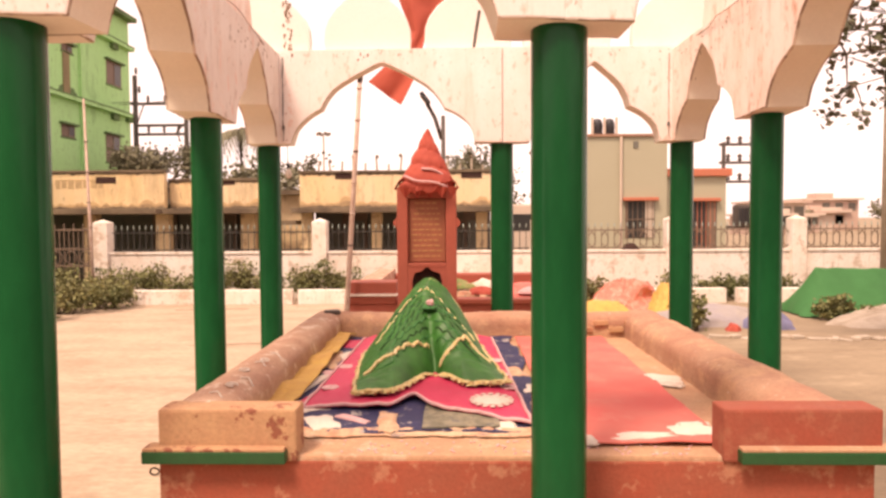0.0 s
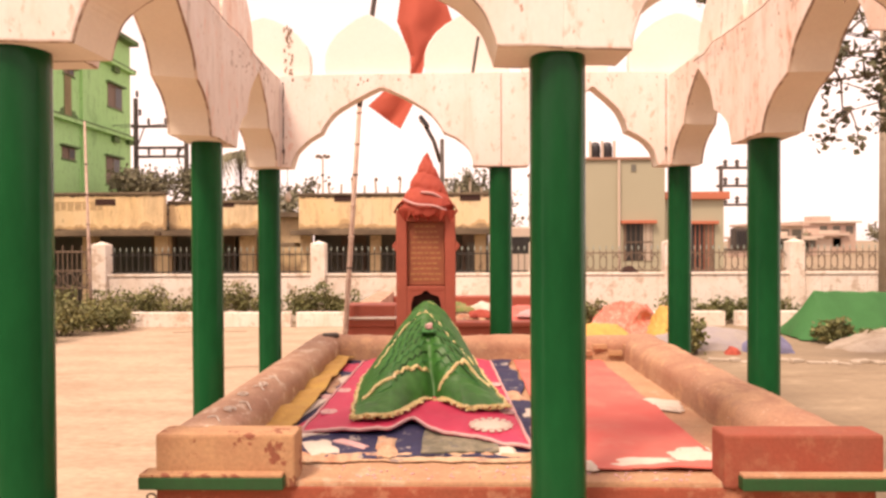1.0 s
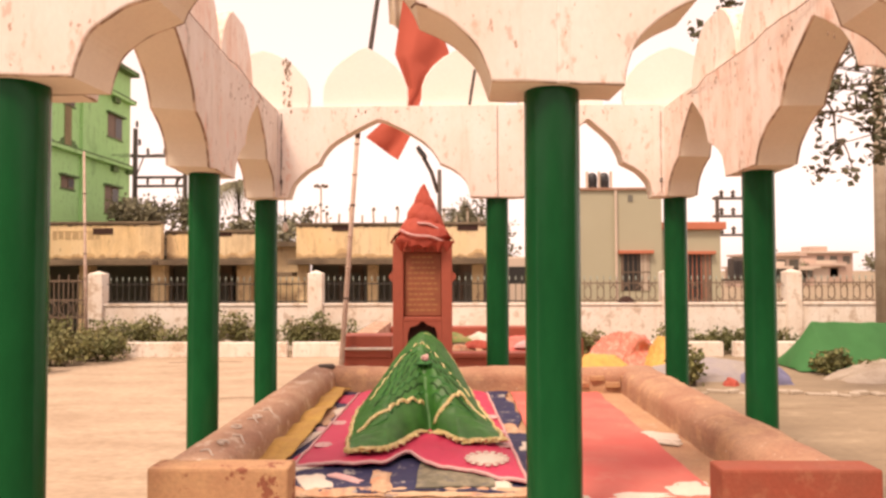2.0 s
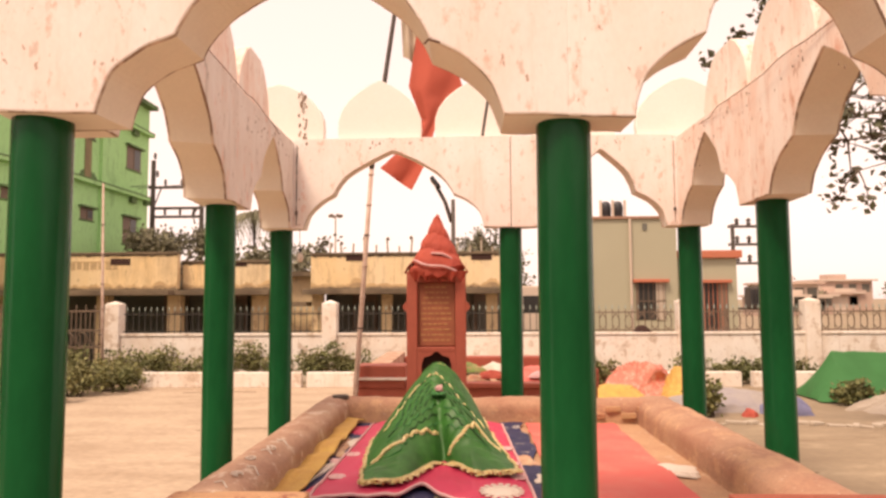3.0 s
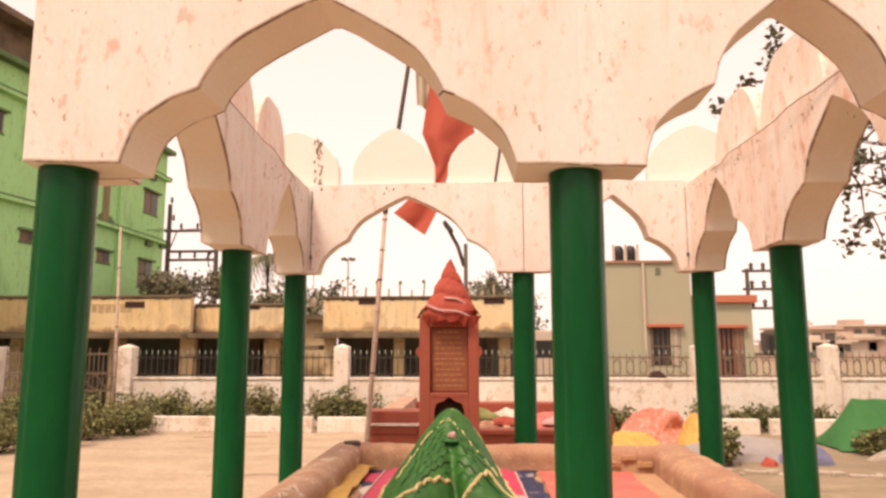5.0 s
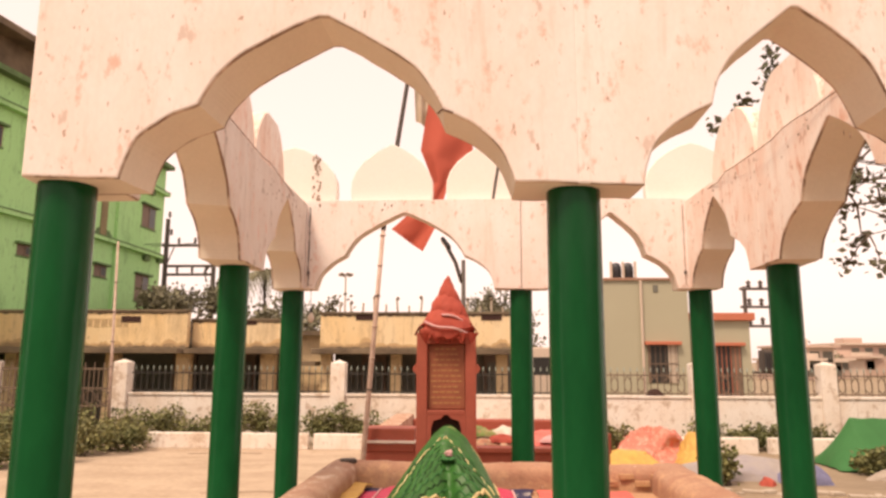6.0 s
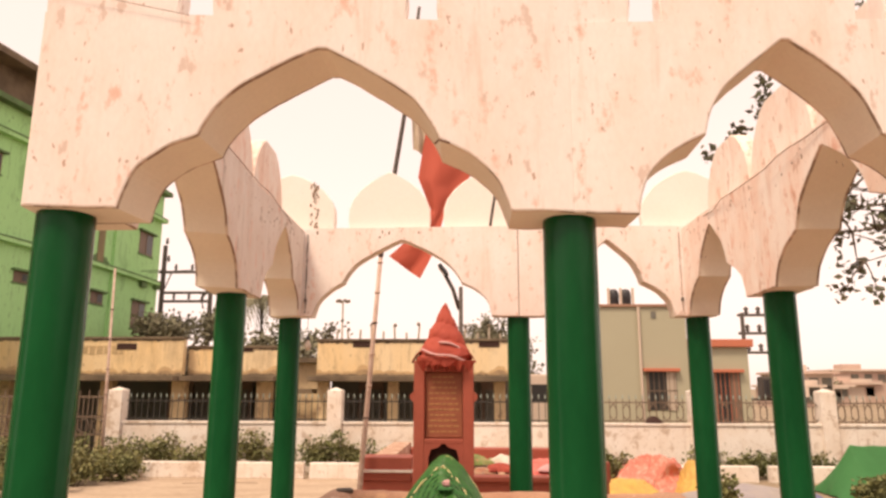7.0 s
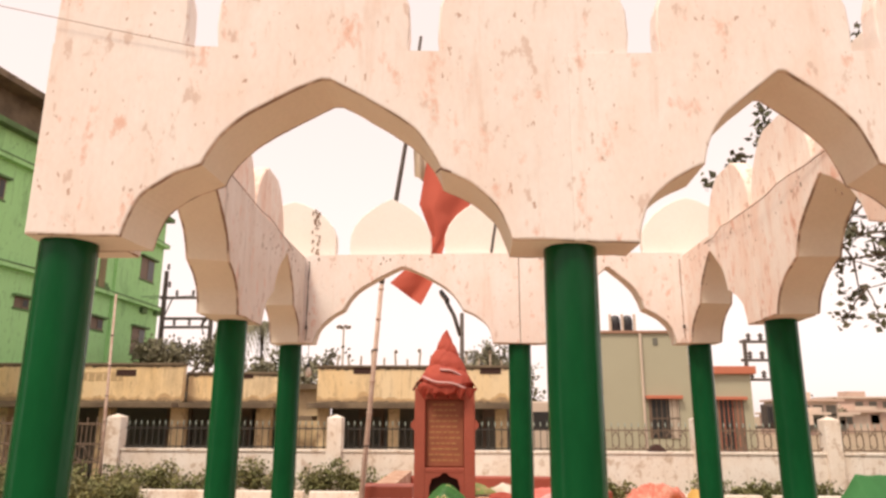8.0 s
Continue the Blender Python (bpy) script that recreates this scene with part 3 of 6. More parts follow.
    for k in range(36):
        y = 3.6 + 2.3 * rng.random()
        x = POST["H"][0] - 0.039 * (y - 4.524) / 1.642
        fleck((x + inner + 0.002, y, 2.98 - abs(rng.gauss(0, 0.09))), (1, 0, 0), rng.uniform(0.004, 0.011))
    for k in range(45):
        fleck((-1.50 + rng.gauss(0, 0.02), 6.162 + inner - BACK_THIN - 0.101, 3.1 + 0.42 * rng.random()), (0, -1, 0), rng.uniform(0.005, 0.016))
    mould = part("mould", flecks, M_MOULD, shrine)
    mould.matrix_basis = inv
    tagged(mould, "dark mould flecks along the ledges", kind="stuff")
    for at in POST.values():
        post(at)


build_pavilion()

# ---- tomb enclosure ----
X0, X1, Y0, Y1 = -1.225, 1.63, 2.67, 5.66
FLOOR, RIM = 0.67, 0.86


def rim_bar(x0, x1, y0, y1, along_y, flat=False):
    """A rounded coping wall, slightly uneven."""
    n = 70
    prof = []
    w = (x1 - x0) if along_y else (y1 - y0)
    for k in range(13):
        a = pi * k / 12
        prof.append((-w / 2 * cos(a) * (1.0 if not flat else 1), RIM - 0.10 + 0.10 * sin(a) ** (0.7)))
    prof = [(-w / 2, 0.0)] + prof + [(w / 2, 0.0)]
    bm = bmesh.new()
    rows = []
    for i in range(n + 1):
        u = i / n
        row = []
        for s, z in prof:
            if along_y:
                x, y = (x0 + x1) / 2 + s, y0 + (y1 - y0) * u
            else:
                x, y = x0 + (x1 - x0) * u, (y0 + y1) / 2 + s
            k = 0.009 * wob(x * 3, y * 3, z * 3) + 0.007 * wob(x * 9, y * 9, z * 9) + 0.003 * wob(x * 27, y * 27, z * 27)
            row.append(bm.verts.new((x + k, y + k, z + (k if z > 0.5 else 0))))
        rows.append(row)
    for a, b in zip(rows, rows[1:]):
        for k in range(len(prof) - 1):
            bm.faces.new((a[k], a[k + 1], b[k + 1], b[k]))
    bm.faces.new(rows[0])
    bm.faces.new(rows[-1][::-1])
    return bm


def build_enclosure():
    tomb = thing("tomb_enclosure", (0.2, 4.2, 0), "raised tomb platform with worn red and ochre plaster rim", "platform")
    inv = tomb.matrix_world.inverted()

    def add(name, bm, mat, label="", smooth=False):
        ob = part(name, bm, mat, tomb, label, smooth)
        ob.matrix_basis = inv
        return ob
    add("base", box(X0 + 0.02, X1 - 0.02, Y0 + 0.015, Y1 - 0.02, 0, FLOOR - 0.02, 0.01), M_BASE)
    add("platform_floor", box(X0 + 0.1, X1 - 0.1, Y0 + 0.02, Y1 - 0.1, FLOOR - 0.05, FLOOR, 0.012), M_FLOOR)
    add("side_rim", rim_bar(X0, X0 + 0.275, Y0 + 0.10, Y1, True), M_ROUND, smooth=True)
    add("side_rim", rim_bar(X1 - 0.34, X1, Y0 + 0.10, Y1, True), M_ROUND_RED, smooth=True)
    add("back_rim", rim_bar(X0 + 0.2, X1 - 0.2, Y1 - 0.24, Y1, False), M_ROUND_RED, smooth=True)
    add("corner_block", box(-1.20, -0.648, Y0, Y0 + 0.14, FLOOR - 0.02, RIM, 0.012), M_OCHRE)
    add("corner_block", box(1.02, 1.63, Y0, Y0 + 0.14, FLOOR - 0.02, RIM, 0.012), M_RED)
    add("trim_band", box(-1.25, -0.685, Y0 - 0.045, Y0 + 0.05, 0.654, 0.704, 0.006), M_GREEN_CAP, "green painted ledge")
    add("trim_band", box(1.073, 1.68, Y0 - 0.045, Y0 + 0.05, 0.656, 0.706, 0.006), M_GREEN_CAP, "green painted ledge")

    add("ledge_top", box(-1.247, -0.688, Y0 - 0.043, Y0 + 0.04, 0.702, 0.716, 0.005), M_OCHRE, "worn ochre plaster ledge")
    add("ledge_top", box(1.076, 1.677, Y0 - 0.043, Y0 + 0.04, 0.704, 0.718, 0.005), M_FLOOR, "worn plaster ledge")

    rng = random.Random(31)
    for k in range(7):
        y, s0 = 2.95 + 0.14 * k + rng.uniform(-0.04, 0.04), rng.uniform(0.0, 0.07)
        pts = []
        for i in range(12):
            a = 2 * pi * i / rng.choice((7, 9, 14)) if k % 2 else 0.25 * i
            sx = s0 + (0.025 * cos(a) if k % 2 else 0.006 * i)
            yy = y + (0.035 * sin(a) if k % 2 else 0.03 * sin(a * 1.7))
            half = 0.1375
            ang = math.acos(max(-0.98, min(0.98, -sx / half)))
            pts.append((X0 + half + sx, yy, RIM - 0.10 + 0.10 * sin(ang) ** 0.7 + 0.006))
        add("chalk_mark", tube(pts, 0.0035, 4), M_WCLOTH, "pale chalk scribble")
    for k in range(4):
        bm = box(-0.055, 0.055, -0.03, 0.03, -0.02, 0.02, 0.006)
        ob = add("brick", bm, M_OCHRE)
        ob.matrix_basis = inv @ pose(0.98 + 0.12 * k, Y1 - 0.235, 0.735 + 0.05 * (k % 2), rng.uniform(-8, 8), rng.uniform(-5, 5), rng.uniform(-10, 10))
    ring = [(-1.212 - 0.018 * cos(a), Y0 - 0.01, 0.615 + 0.014 * sin(a)) for a in [2 * pi * i / 14 for i in range(15)]]
    add("iron_loop", tube(ring, 0.004, 5), M_IRON, "rusty iron loop")


build_enclosure()


# ---- tomb and its cloths ----
def build_tomb():
    yf, yb = 3.40, 5.25

    def cover(u, v):
        s = 2 * u - 1
        front = 3.86 - 0.46 * (1 - max(0.0, 1 - abs(s + 0.05) * 2.2)) * (1.0 if s < 0 else 0.55)
        y = front + (yb - front) * v
        k = min(1.0, v / 0.22)
        ridge = 1.03 + 0.13 * v
        c = -0.14 - 0.095 * min(1, v * 2)
        w = 0.40 - 0.015 * min(1, v * 2) - 0.06 * max(0, 2 * v - 1)
        low = FLOOR + 0.075
        peak = 1 - abs(s) ** (1.1 + 0.55 * min(1, v * 1.3))
        z = low + (ridge - low) * peak * (k ** 0.8 if abs(s) < 0.9 else k)
        tuck = 0.011 * sin(y * 88 - 3.0 * abs(s) + 1.2 * wob(s * 4, y * 4)) * min(1, max(0, v - 0.05) * 14) * (1 - s * s) ** 0.5
        z += tuck + 0.014 * wob(s * 3, y * 6, 2) + 0.006 * wob(s * 9, y * 20, 5)
        z -= 0.07 * math.exp(-(s / 0.06) ** 2) * (1 - max(0, v - 0.08) / 0.2 if v < 0.28 else 0)
        return Vector((c + s * w + 0.012 * wob(y * 6, s * 3, 9), y, max(z, FLOOR + 0.05)))
    mound = thing("grave_mound", (-0.15, 4.3, FLOOR), "green velvet cloth with gold trim draped over a gabled grave", "grave cloth")
    inv = mound.matrix_world.inverted()

    def add(name, bm, mat, label="", smooth=False):
        ob = part(name, bm, mat, mound, label, smooth)
        ob.matrix_basis = inv
        return ob
    add("cover", sheet(cover, 60, 260), M_CHADAR, smooth=True)
    add("core", prism([(-0.40, FLOOR + 0.001), (0.12, FLOOR + 0.001), (-0.17, 1.0)], 4.1, 5.2), M_OCHRE)

    def fringe(pts, r):
        """A tinsel edging: a crumpled strip with short tufts."""
        bm = tube([p + Vector((0.008 * wob(i * 1.7, 1), 0.008 * wob(i * 1.7, 5), 0.008 + 0.006 * wob(i * 2.1, 9))) for i, p in enumerate(pts)],
                  [r * (0.7 + 0.5 * abs(wob(i * 1.3, 7))) for i in range(len(pts))], 6)
        return bm
    def tufts(pts, r, seed, per=7):
        """Fluffy tinsel: small crumpled spikes along a line."""
        rng = random.Random(seed)
        b = bmesh.new()
        for p, q in zip(pts, pts[1:]):
            for k in range(per):
                c = p.lerp(q, rng.random())
                tip = c + Vector((rng.uniform(-1, 1), rng.uniform(-1.1, 0.3), rng.uniform(-0.25, 0.6))) * (r * 0.62)
                side = Vector((rng.uniform(-1, 1), rng.uniform(-1, 1), rng.uniform(-0.4, 0.4))).normalized() * (r * 0.42)
                lift = Vector((0, 0, r * 0.3))
                v = [b.verts.new(w) for w in (c - side, c + side, c + lift, tip)]
                for f in ((0, 1, 2), (0, 3, 1), (1, 3, 2), (2, 3, 0)):
                    b.faces.new([v[n] for n in f])
        return b
    lines = [[cover(0.003, v / 50) for v in range(51)], [cover(0.997, v / 50) for v in range(51)],
             [cover(v / 50, 0.0) for v in range(51)], [cover(v / 30, 0.97) for v in range(31)],
             [cover(0.06 + 0.40 * v / 24, 0.13 + 0.05 * sin(v / 24 * 3) - 0.05 * v / 24) for v in range(25)],
             [cover(0.54 + 0.40 * v / 24, 0.02 + 0.20 * min(1, v / 13) - 0.03 * max(0, v - 13) / 11) for v in range(25)],
             [cover(0.12 + 0.76 * v / 30, 0.68 - 0.30 * abs(v / 15 - 1)) for v in range(31)]]
    for k, pts in enumerate(lines):
        trim = add("trim", fringe(pts, 0.011 if k in (2, 4, 5) else 0.006), M_GOLDTRIM, "gold tinsel edging")
        fluff = part("tinsel", tufts(pts, (0.036, 0.036, 0.050, 0.02, 0.028, 0.028, 0.014)[k], 70 + k), M_GOLDTRIM, trim)
        tagged(fluff, "fluffy pale gold tinsel", kind="stuff")
    # Added cords, alternately dark and light, draw the tucks' crease shade and highlight.
    for k in range(16):
        v0 = 0.09 + 0.034 * k
        for u0, u1 in ((0.14 + 0.006 * k, 0.47), (0.53, 0.86 - 0.006 * k)):
            if 0.02 < v0 < 0.13 and k < 1:
                continue
            pts = [cover(u0 + (u1 - u0) * i / 16, v0 + 0.012 * sin(pi * i / 16) + 0.004 * wob(i * 0.8, k)) + Vector((0, 0, 0.001)) for i in range(17)]
            add("tuck", tube(pts, 0.0055, 5), M_CREASE_SHADE if k % 2 == 0 else M_GREENCOVER, "cord along a cloth tuck, coloured for crease shade and highlight")
    c = cover(0.5, 0.24)
    bl = bmesh.new()
    for k in range(9):
        a = k * 2.4
        join(bl, lathe([(0.002, -0.010), (0.012, -0.004), (0.013, 0.004), (0.003, 0.011)], 8, (c.x + 0.012 * cos(a), c.y + 0.012 * sin(a), c.z + 0.03 + 0.003 * k)))
    tagged(part("rosette", bl, M_PALEPINK, smooth=True), "small pink cloth flower on the green cover", "flower")
    gl = bmesh.new()
    for k in range(7):
        a = k * 0.9
        join(gl, lathe([(0.002, -0.012), (0.022, -0.004), (0.02, 0.006), (0.004, 0.014)], 8, (c.x + 0.03 * cos(a), c.y - 0.012 + 0.02 * sin(a), c.z + 0.012)))
    tagged(part("ribbon_knot", gl, M_GREENCOVER, smooth=True), "bright green ribbon knot on the grave cover", "ribbon")


build_tomb()


def heap(x0, x1, y0, y1, z, hgt, seed, nu=40, nv=40, sharp=1.0, flat=0.35):
    """A cloth lying over a mound: a raised middle, folds down the sides and a ragged hem on the ground."""
    def fn(u, v):
        a, b = abs(2 * u - 1), abs(2 * v - 1)
        r = min(1.0, max(a, b, 0.82 * sqrt(a * a + b * b)))
        k = min(1.0, max(0.0, (1 - r) / (1 - flat)))
        k = k ** sharp
        ang = math.atan2(2 * v - 1, 2 * u - 1)
        fold = 0.12 * sin(ang * 13 + seed + 2 * wob(u * 3, v * 3, seed)) * (1 - k) * k * 3
        x = x0 + (x1 - x0) * u
        y = y0 + (y1 - y0) * v
        n = wob(x * 2.5, y * 2.5, seed)
        wx = 0.20 * (x1 - x0) * wob(u * 2.6 + seed, v * 2.6, 1)
        wy = 0.20 * (y1 - y0) * wob(u * 2.6, v * 2.6 + seed, 2)
        return Vector((x + wx, y + wy, z + hgt * (k * (1 + 0.25 * n) + 0.35 * fold) + min(0.008, 0.05 * hgt) + min(1, 6 * k) * 0.11 * hgt * (wob(x * 9, y * 9, seed) + abs(wob(x * 17, y * 6, seed)))))
    return sheet(fn, nu, nv)


def flat_cloth(x0, x1, y0, y1, z, lift=0.02, seed=0.0, skew=0.0, nu=36, nv=48, ragged=0.03):
    def fn(u, v):
        x = x0 + (x1 - x0) * u + skew * (v - 0.5)
        y = y0 + (y1 - y0) * v
        fold = 0.4 * abs(wob(x * 9 + seed, y * 2.2, seed)) + 0.3 * wob(x * 3, y * 7, seed + 2)
        return Vector((x + ragged * wob(y * 3, seed), y + ragged * wob(x * 4, seed + 3) * 1.4, z + lift * (0.55 + 0.7 * wob(x * 4, y * 4, seed) + fold)))
    return sheet(fn, nu, nv)


def build_cloths():
    T = tagged
    T(part("red_cloth", flat_cloth(0.42, 1.09, 2.80, 5.35, FLOOR + 0.012, 0.016, 4, 0, 60, 120), M_REDCLOTH, smooth=True), "coral red cotton cloth spread on the tomb floor", "cloth")
    T(part("blue_cloth", flat_cloth(-0.86, 0.40, 2.94, 5.35, FLOOR + 0.008, 0.020, 7, 0, 70, 110, 0.05), M_BLUE, smooth=True), "navy printed cloth under the grave cover", "cloth")
    T(part("yellow_cloth", flat_cloth(-0.985, -0.82, 3.0, 5.4, FLOOR + 0.022, 0.045, 11, -0.02, 30, 90, 0.025), M_YCLOTH, smooth=True), "faded yellow cloth along the tomb rim", "cloth")
    def frill(u, v):
        x = -0.70 + 1.14 * u
        edge = 0.045 * wob(x * 4.3, 2) + 0.022 * wob(x * 13, 5) + 0.006 * wob(x * 41, 1)
        y = 2.905 + edge + 0.075 * v
        return Vector((x, y, FLOOR + 0.010 + 0.016 * abs(wob(x * 14, y * 9, 3)) * (0.4 + v) + 0.010 * v))
    T(part("cream_cloth", sheet(frill, 220, 8, 0.004), M_YCLOTH2, smooth=True), "crumpled cream cloth edge at the tomb's foot", "cloth")
    T(part("olive_cloth", flat_cloth(-0.17, 0.17, 2.975, 3.4, FLOOR + 0.020, 0.022, 19, 0.0, 40, 40, 0.03), M_OLIVE, smooth=True), "grey olive printed cloth below the pink cover", "cloth")
    for k, (x, y, w, d, tilt) in enumerate(((-0.63, 3.06, 0.12, 0.2, 24), (-0.50, 3.12, 0.17, 0.05, -35), (-0.33, 3.08, 0.085, 0.30, 6), (-0.70, 3.30, 0.2, 0.07, 38), (-0.76, 3.50, 0.07, 0.34, -14), (-0.83, 3.82, 0.06, 0.42, -9), (-0.76, 4.05, 0.11, 0.2, 32), (-0.83, 4.5, 0.08, 0.62, 6), (-0.74, 4.62, 0.16, 0.26, -18), (-0.78, 5.05, 0.2, 0.34, 5), (0.20, 3.02, 0.1, 0.1, 12), (0.37, 3.3, 0.06, 0.2, -4), (0.33, 4.1, 0.1, 0.22, 8), (0.40, 3.7, 0.1, 0.2, -6))):
        ob = part("white_cloth", heap(-w / 2, w / 2, -d / 2, d / 2, 0, 0.012, 20 + k, 22, 22, 0.8, 0.3), (M_WCLOTH, M_PALEPINK, M_YCLOTH2, M_WCLOTH, M_PINK)[k % 5], smooth=True)
        ob.matrix_world = pose(x, y, FLOOR + 0.022, 0, 0, tilt)
        T(ob, "small crumpled cloth scrap on the tomb", "cloth", "white cloth scraps")
    for k, (x, y, w, d, tilt) in enumerate(((1.0, 2.98, 0.27, 0.20, 14), (0.79, 2.875, 0.30, 0.085, 2), (1.14, 3.93, 0.20, 0.18, -20), (1.16, 3.8, 0.13, 0.05, -30), (0.53, 2.83, 0.06, 0.09, 5))):
        bm = heap(-w / 2, w / 2, -d / 2, d / 2, 0, 0.020, 40 + k, 26, 22, 0.8, 0.35)
        ob = part("folded_cloth", bm, M_WCLOTH, smooth=True)
        ob.matrix_world = pose(x, y, FLOOR + 0.014, 0, 0, tilt)
        T(ob, "folded white cloth lying on the red cloth", "cloth", "folded white cloths")

    def pink(u, v):
        s = 2 * u - 1
        front = 3.27 - 0.30 * max(0, s - 0.1) + 0.16 * math.exp(-((s + 0.02) / 0.12) ** 2)
        y = front + (5.2 - front) * v
        w = 0.54 - 0.06 * v
        z = FLOOR + 0.036 + 0.012 * max(0, 1 - abs(s)) + 0.06 * v * (1 - s * s)
        return Vector((-0.225 - 0.02 * v + s * w, y + 0.02 * wob(s * 4, 4), z + 0.010 * wob(s * 6, y * 6, 3) + 0.008 * abs(wob(s * 12, y * 5, 8))))
    cloth = thing("pink_cloth", (-0.2, 4.2, FLOOR), "magenta satin cloth with pale border beneath green cover", "cloth")
    inv = cloth.matrix_world.inverted()
    part("cloth", sheet(pink, 60, 50), M_PINK, cloth, smooth=True).matrix_basis = inv
    for pts in ([pink(v / 50, 0.0) for v in range(51)], [pink(0.002, v / 40) for v in range(41)], [pink(0.998, v / 40) for v in range(41)]):
        part("border", tube([p + Vector((0, 0, 0.005)) for p in pts], 0.008, 5), M_PALEPINK, cloth, "pale pink woven border").matrix_basis = inv
    for u, v in ((0.05, 0.45), (0.06, 0.18), (0.95, 0.4), (0.95, 0.58), (0.96, 0.28)):
        p = pink(u, v)
        bm = bmesh.new()
        for k in range(6):
            a = 2 * pi * k / 6
            join(bm, lathe([(0.024, 0), (0.024, 0.002), (0.01, 0.004)], 8, (p.x + 0.026 * cos(a), p.y + 0.034 * sin(a), p.z + 0.002)))
        part("printed_flower", bm, M_PALEPINK, cloth, "pale printed flower").matrix_basis = inv
    # lace medallion
    bm = bmesh.new()
    cx, cy, cz = 0.150, 3.34, FLOOR + 0.050
    join(bm, lathe([(0.086, 0), (0.087, 0.002), (0.02, 0.004)], 24, (cx, cy, cz)))
    for k in range(16):
        a = 2 * pi * k / 16
        join(bm, lathe([(0.014, 0), (0.015, 0.004), (0.006, 0.006)], 7, (cx + 0.095 * cos(a), cy + 0.118 * sin(a), cz)))
    for k in range(10):
        a = 2 * pi * k / 10
        join(bm, lathe([(0.021, 0), (0.022, 0.004), (0.008, 0.007)], 8, (cx + 0.062 * cos(a), cy + 0.075 * sin(a), cz)))
    part("medallion", bm, M_WCLOTH, cloth, "white lace medallion").matrix_basis = inv
    # petals and crumbs scattered on the platform edge
    rng = random.Random(9)
    bm = bmesh.new()
    for k in range(110):
        x, y = rng.uniform(-0.5, 0.95), rng.uniform(2.70, 2.87)
        join(bm, lathe([(0.004, 0), (rng.uniform(0.004, 0.009), 0.002), (0.003, 0.005)], 5, (x, y, FLOOR + 0.001)))
    T(part("petals", bm, M_PALEPINK), "dry pale petals scattered on the platform edge", "petals", kind="stuff")
    bm = box(-0.06, 0.06, -0.05, 0.05, 0, 0.035, 0.012)
    ob = part("loose_stone", bm, M_POLE)
    ob.matrix_world = pose(-1.03, 5.5, RIM - 0.012, 0, 0, 20)
    T(ob, "small dark flat stone lying on the rim", "stone")


build_cloths()


def build_headstone():
    st = thing("headstone", (-0.262, 5.53, RIM - 0.02), "red painted headstone with framed plaque and wound red cloth", "headstone")
    z0 = RIM - 0.02
    h = lambda z: z - z0
    # slab as a frame round the recessed plaque and the niche
    part("slab", box(-0.235, 0.235, -0.03, 0.09, 0, h(1.86), 0.01), M_STONE, st)
    part("jamb", box(-0.235, -0.150, -0.09, -0.03, 0, h(1.86), 0.008), M_STONE, st)
    part("jamb", box(0.150, 0.235, -0.09, -0.03, 0, h(1.86), 0.008), M_STONE, st)
    part("head_rail", box(-0.150, 0.150, -0.09, -0.03, h(1.775), h(1.86), 0.006), M_STONE, st)
    part("mid_rail", box(-0.150, 0.150, -0.09, -0.03, h(1.225), h(1.262), 0.006), M_STONE, st)
    part("sill", box(-0.150, 0.150, -0.09, -0.03, 0, h(1.0), 0.006), M_STONE, st)
    for sx in (-1, 1):
        part("spandrel", prism([(sx * 0.150, h(1.226)), (sx * 0.012, h(1.226)), (sx * 0.04, h(1.2)), (sx * 0.1, h(1.18)), (sx * 0.118, h(1.12)), (sx * 0.118, h(1.0)), (sx * 0.150, h(1.0))], -0.088, -0.03), M_STONE, st)
        part("knob", prism([(sx * 0.23, h(1.53)), (sx * 0.262, h(1.565)), (sx * 0.268, h(1.585)), (sx * 0.255, h(1.605)), (sx * 0.23, h(1.63))], -0.085, 0.05), M_STONE, st)
    # Near-black panel at the back of the niche.
    part("niche", box(-0.118, 0.118, -0.034, -0.029, h(1.0), h(1.226)), M_DARK, st, "near-black niche")
    pl = part("plaque", box(-0.146, 0.146, -0.045, -0.029, h(1.27), h(1.77), 0.004), M_PANEL, st, "brown plaque with gold lettering")
    rng = random.Random(3)
    for k in range(11):
        z = h(1.735 - k * 0.042)
        w = rng.uniform(0.085, 0.125)
        x = -w
        while x < w - 0.02:
            d = rng.uniform(0.018, 0.05)
            part("lettering", box(x, min(x + d, w), -0.0475, -0.0445, z - 0.006, z + 0.006), M_GOLD, pl)
            x += d + 0.01
    # cloth wound round the top: folds run round the cone
    def wind(k, n=90, m=90):
        bm = bmesh.new()
        rows = []
        for i in range(m + 1):
            v = i / m
            z = h(1.835) + v * 0.485
            row = []
            for j in range(n):
                a = 2 * pi * j / n
                r = 0.225 * (1 - v) ** 0.62 * (1 + 0.10 * sin(min(1, v * 4) * pi)) if v > 0.12 else 0.20 + 0.20 * v
                if v > 0.12:
                    r = 0.012 + 0.205 * (1 - (v - 0.12) / 0.88) ** 1.05 if v < 1 else 0.004
                fold = 0.020 * (abs(sin(3.6 * v * pi + 0.5 * a + 0.7 * sin(a + 0.4) + 0.5 * wob(cos(a) * 2, sin(a) * 2, v * 3))) ** 0.6 - 0.5) * (1 - v) ** 0.35 + 0.007 * wob(cos(a) * 5, sin(a) * 5, v * 10)
                skirt = 0.03 * wob(cos(a) * 4, sin(a) * 4, 5) * max(0, 1 - v * 6)
                row.append(bm.verts.new(((r + fold) * cos(a), (r * 0.75 + fold) * sin(a), z - 0.02 * sin(a * 3) * max(0, 1 - v * 5) + skirt + 0.01 * cos(a))))
            rows.append(row)
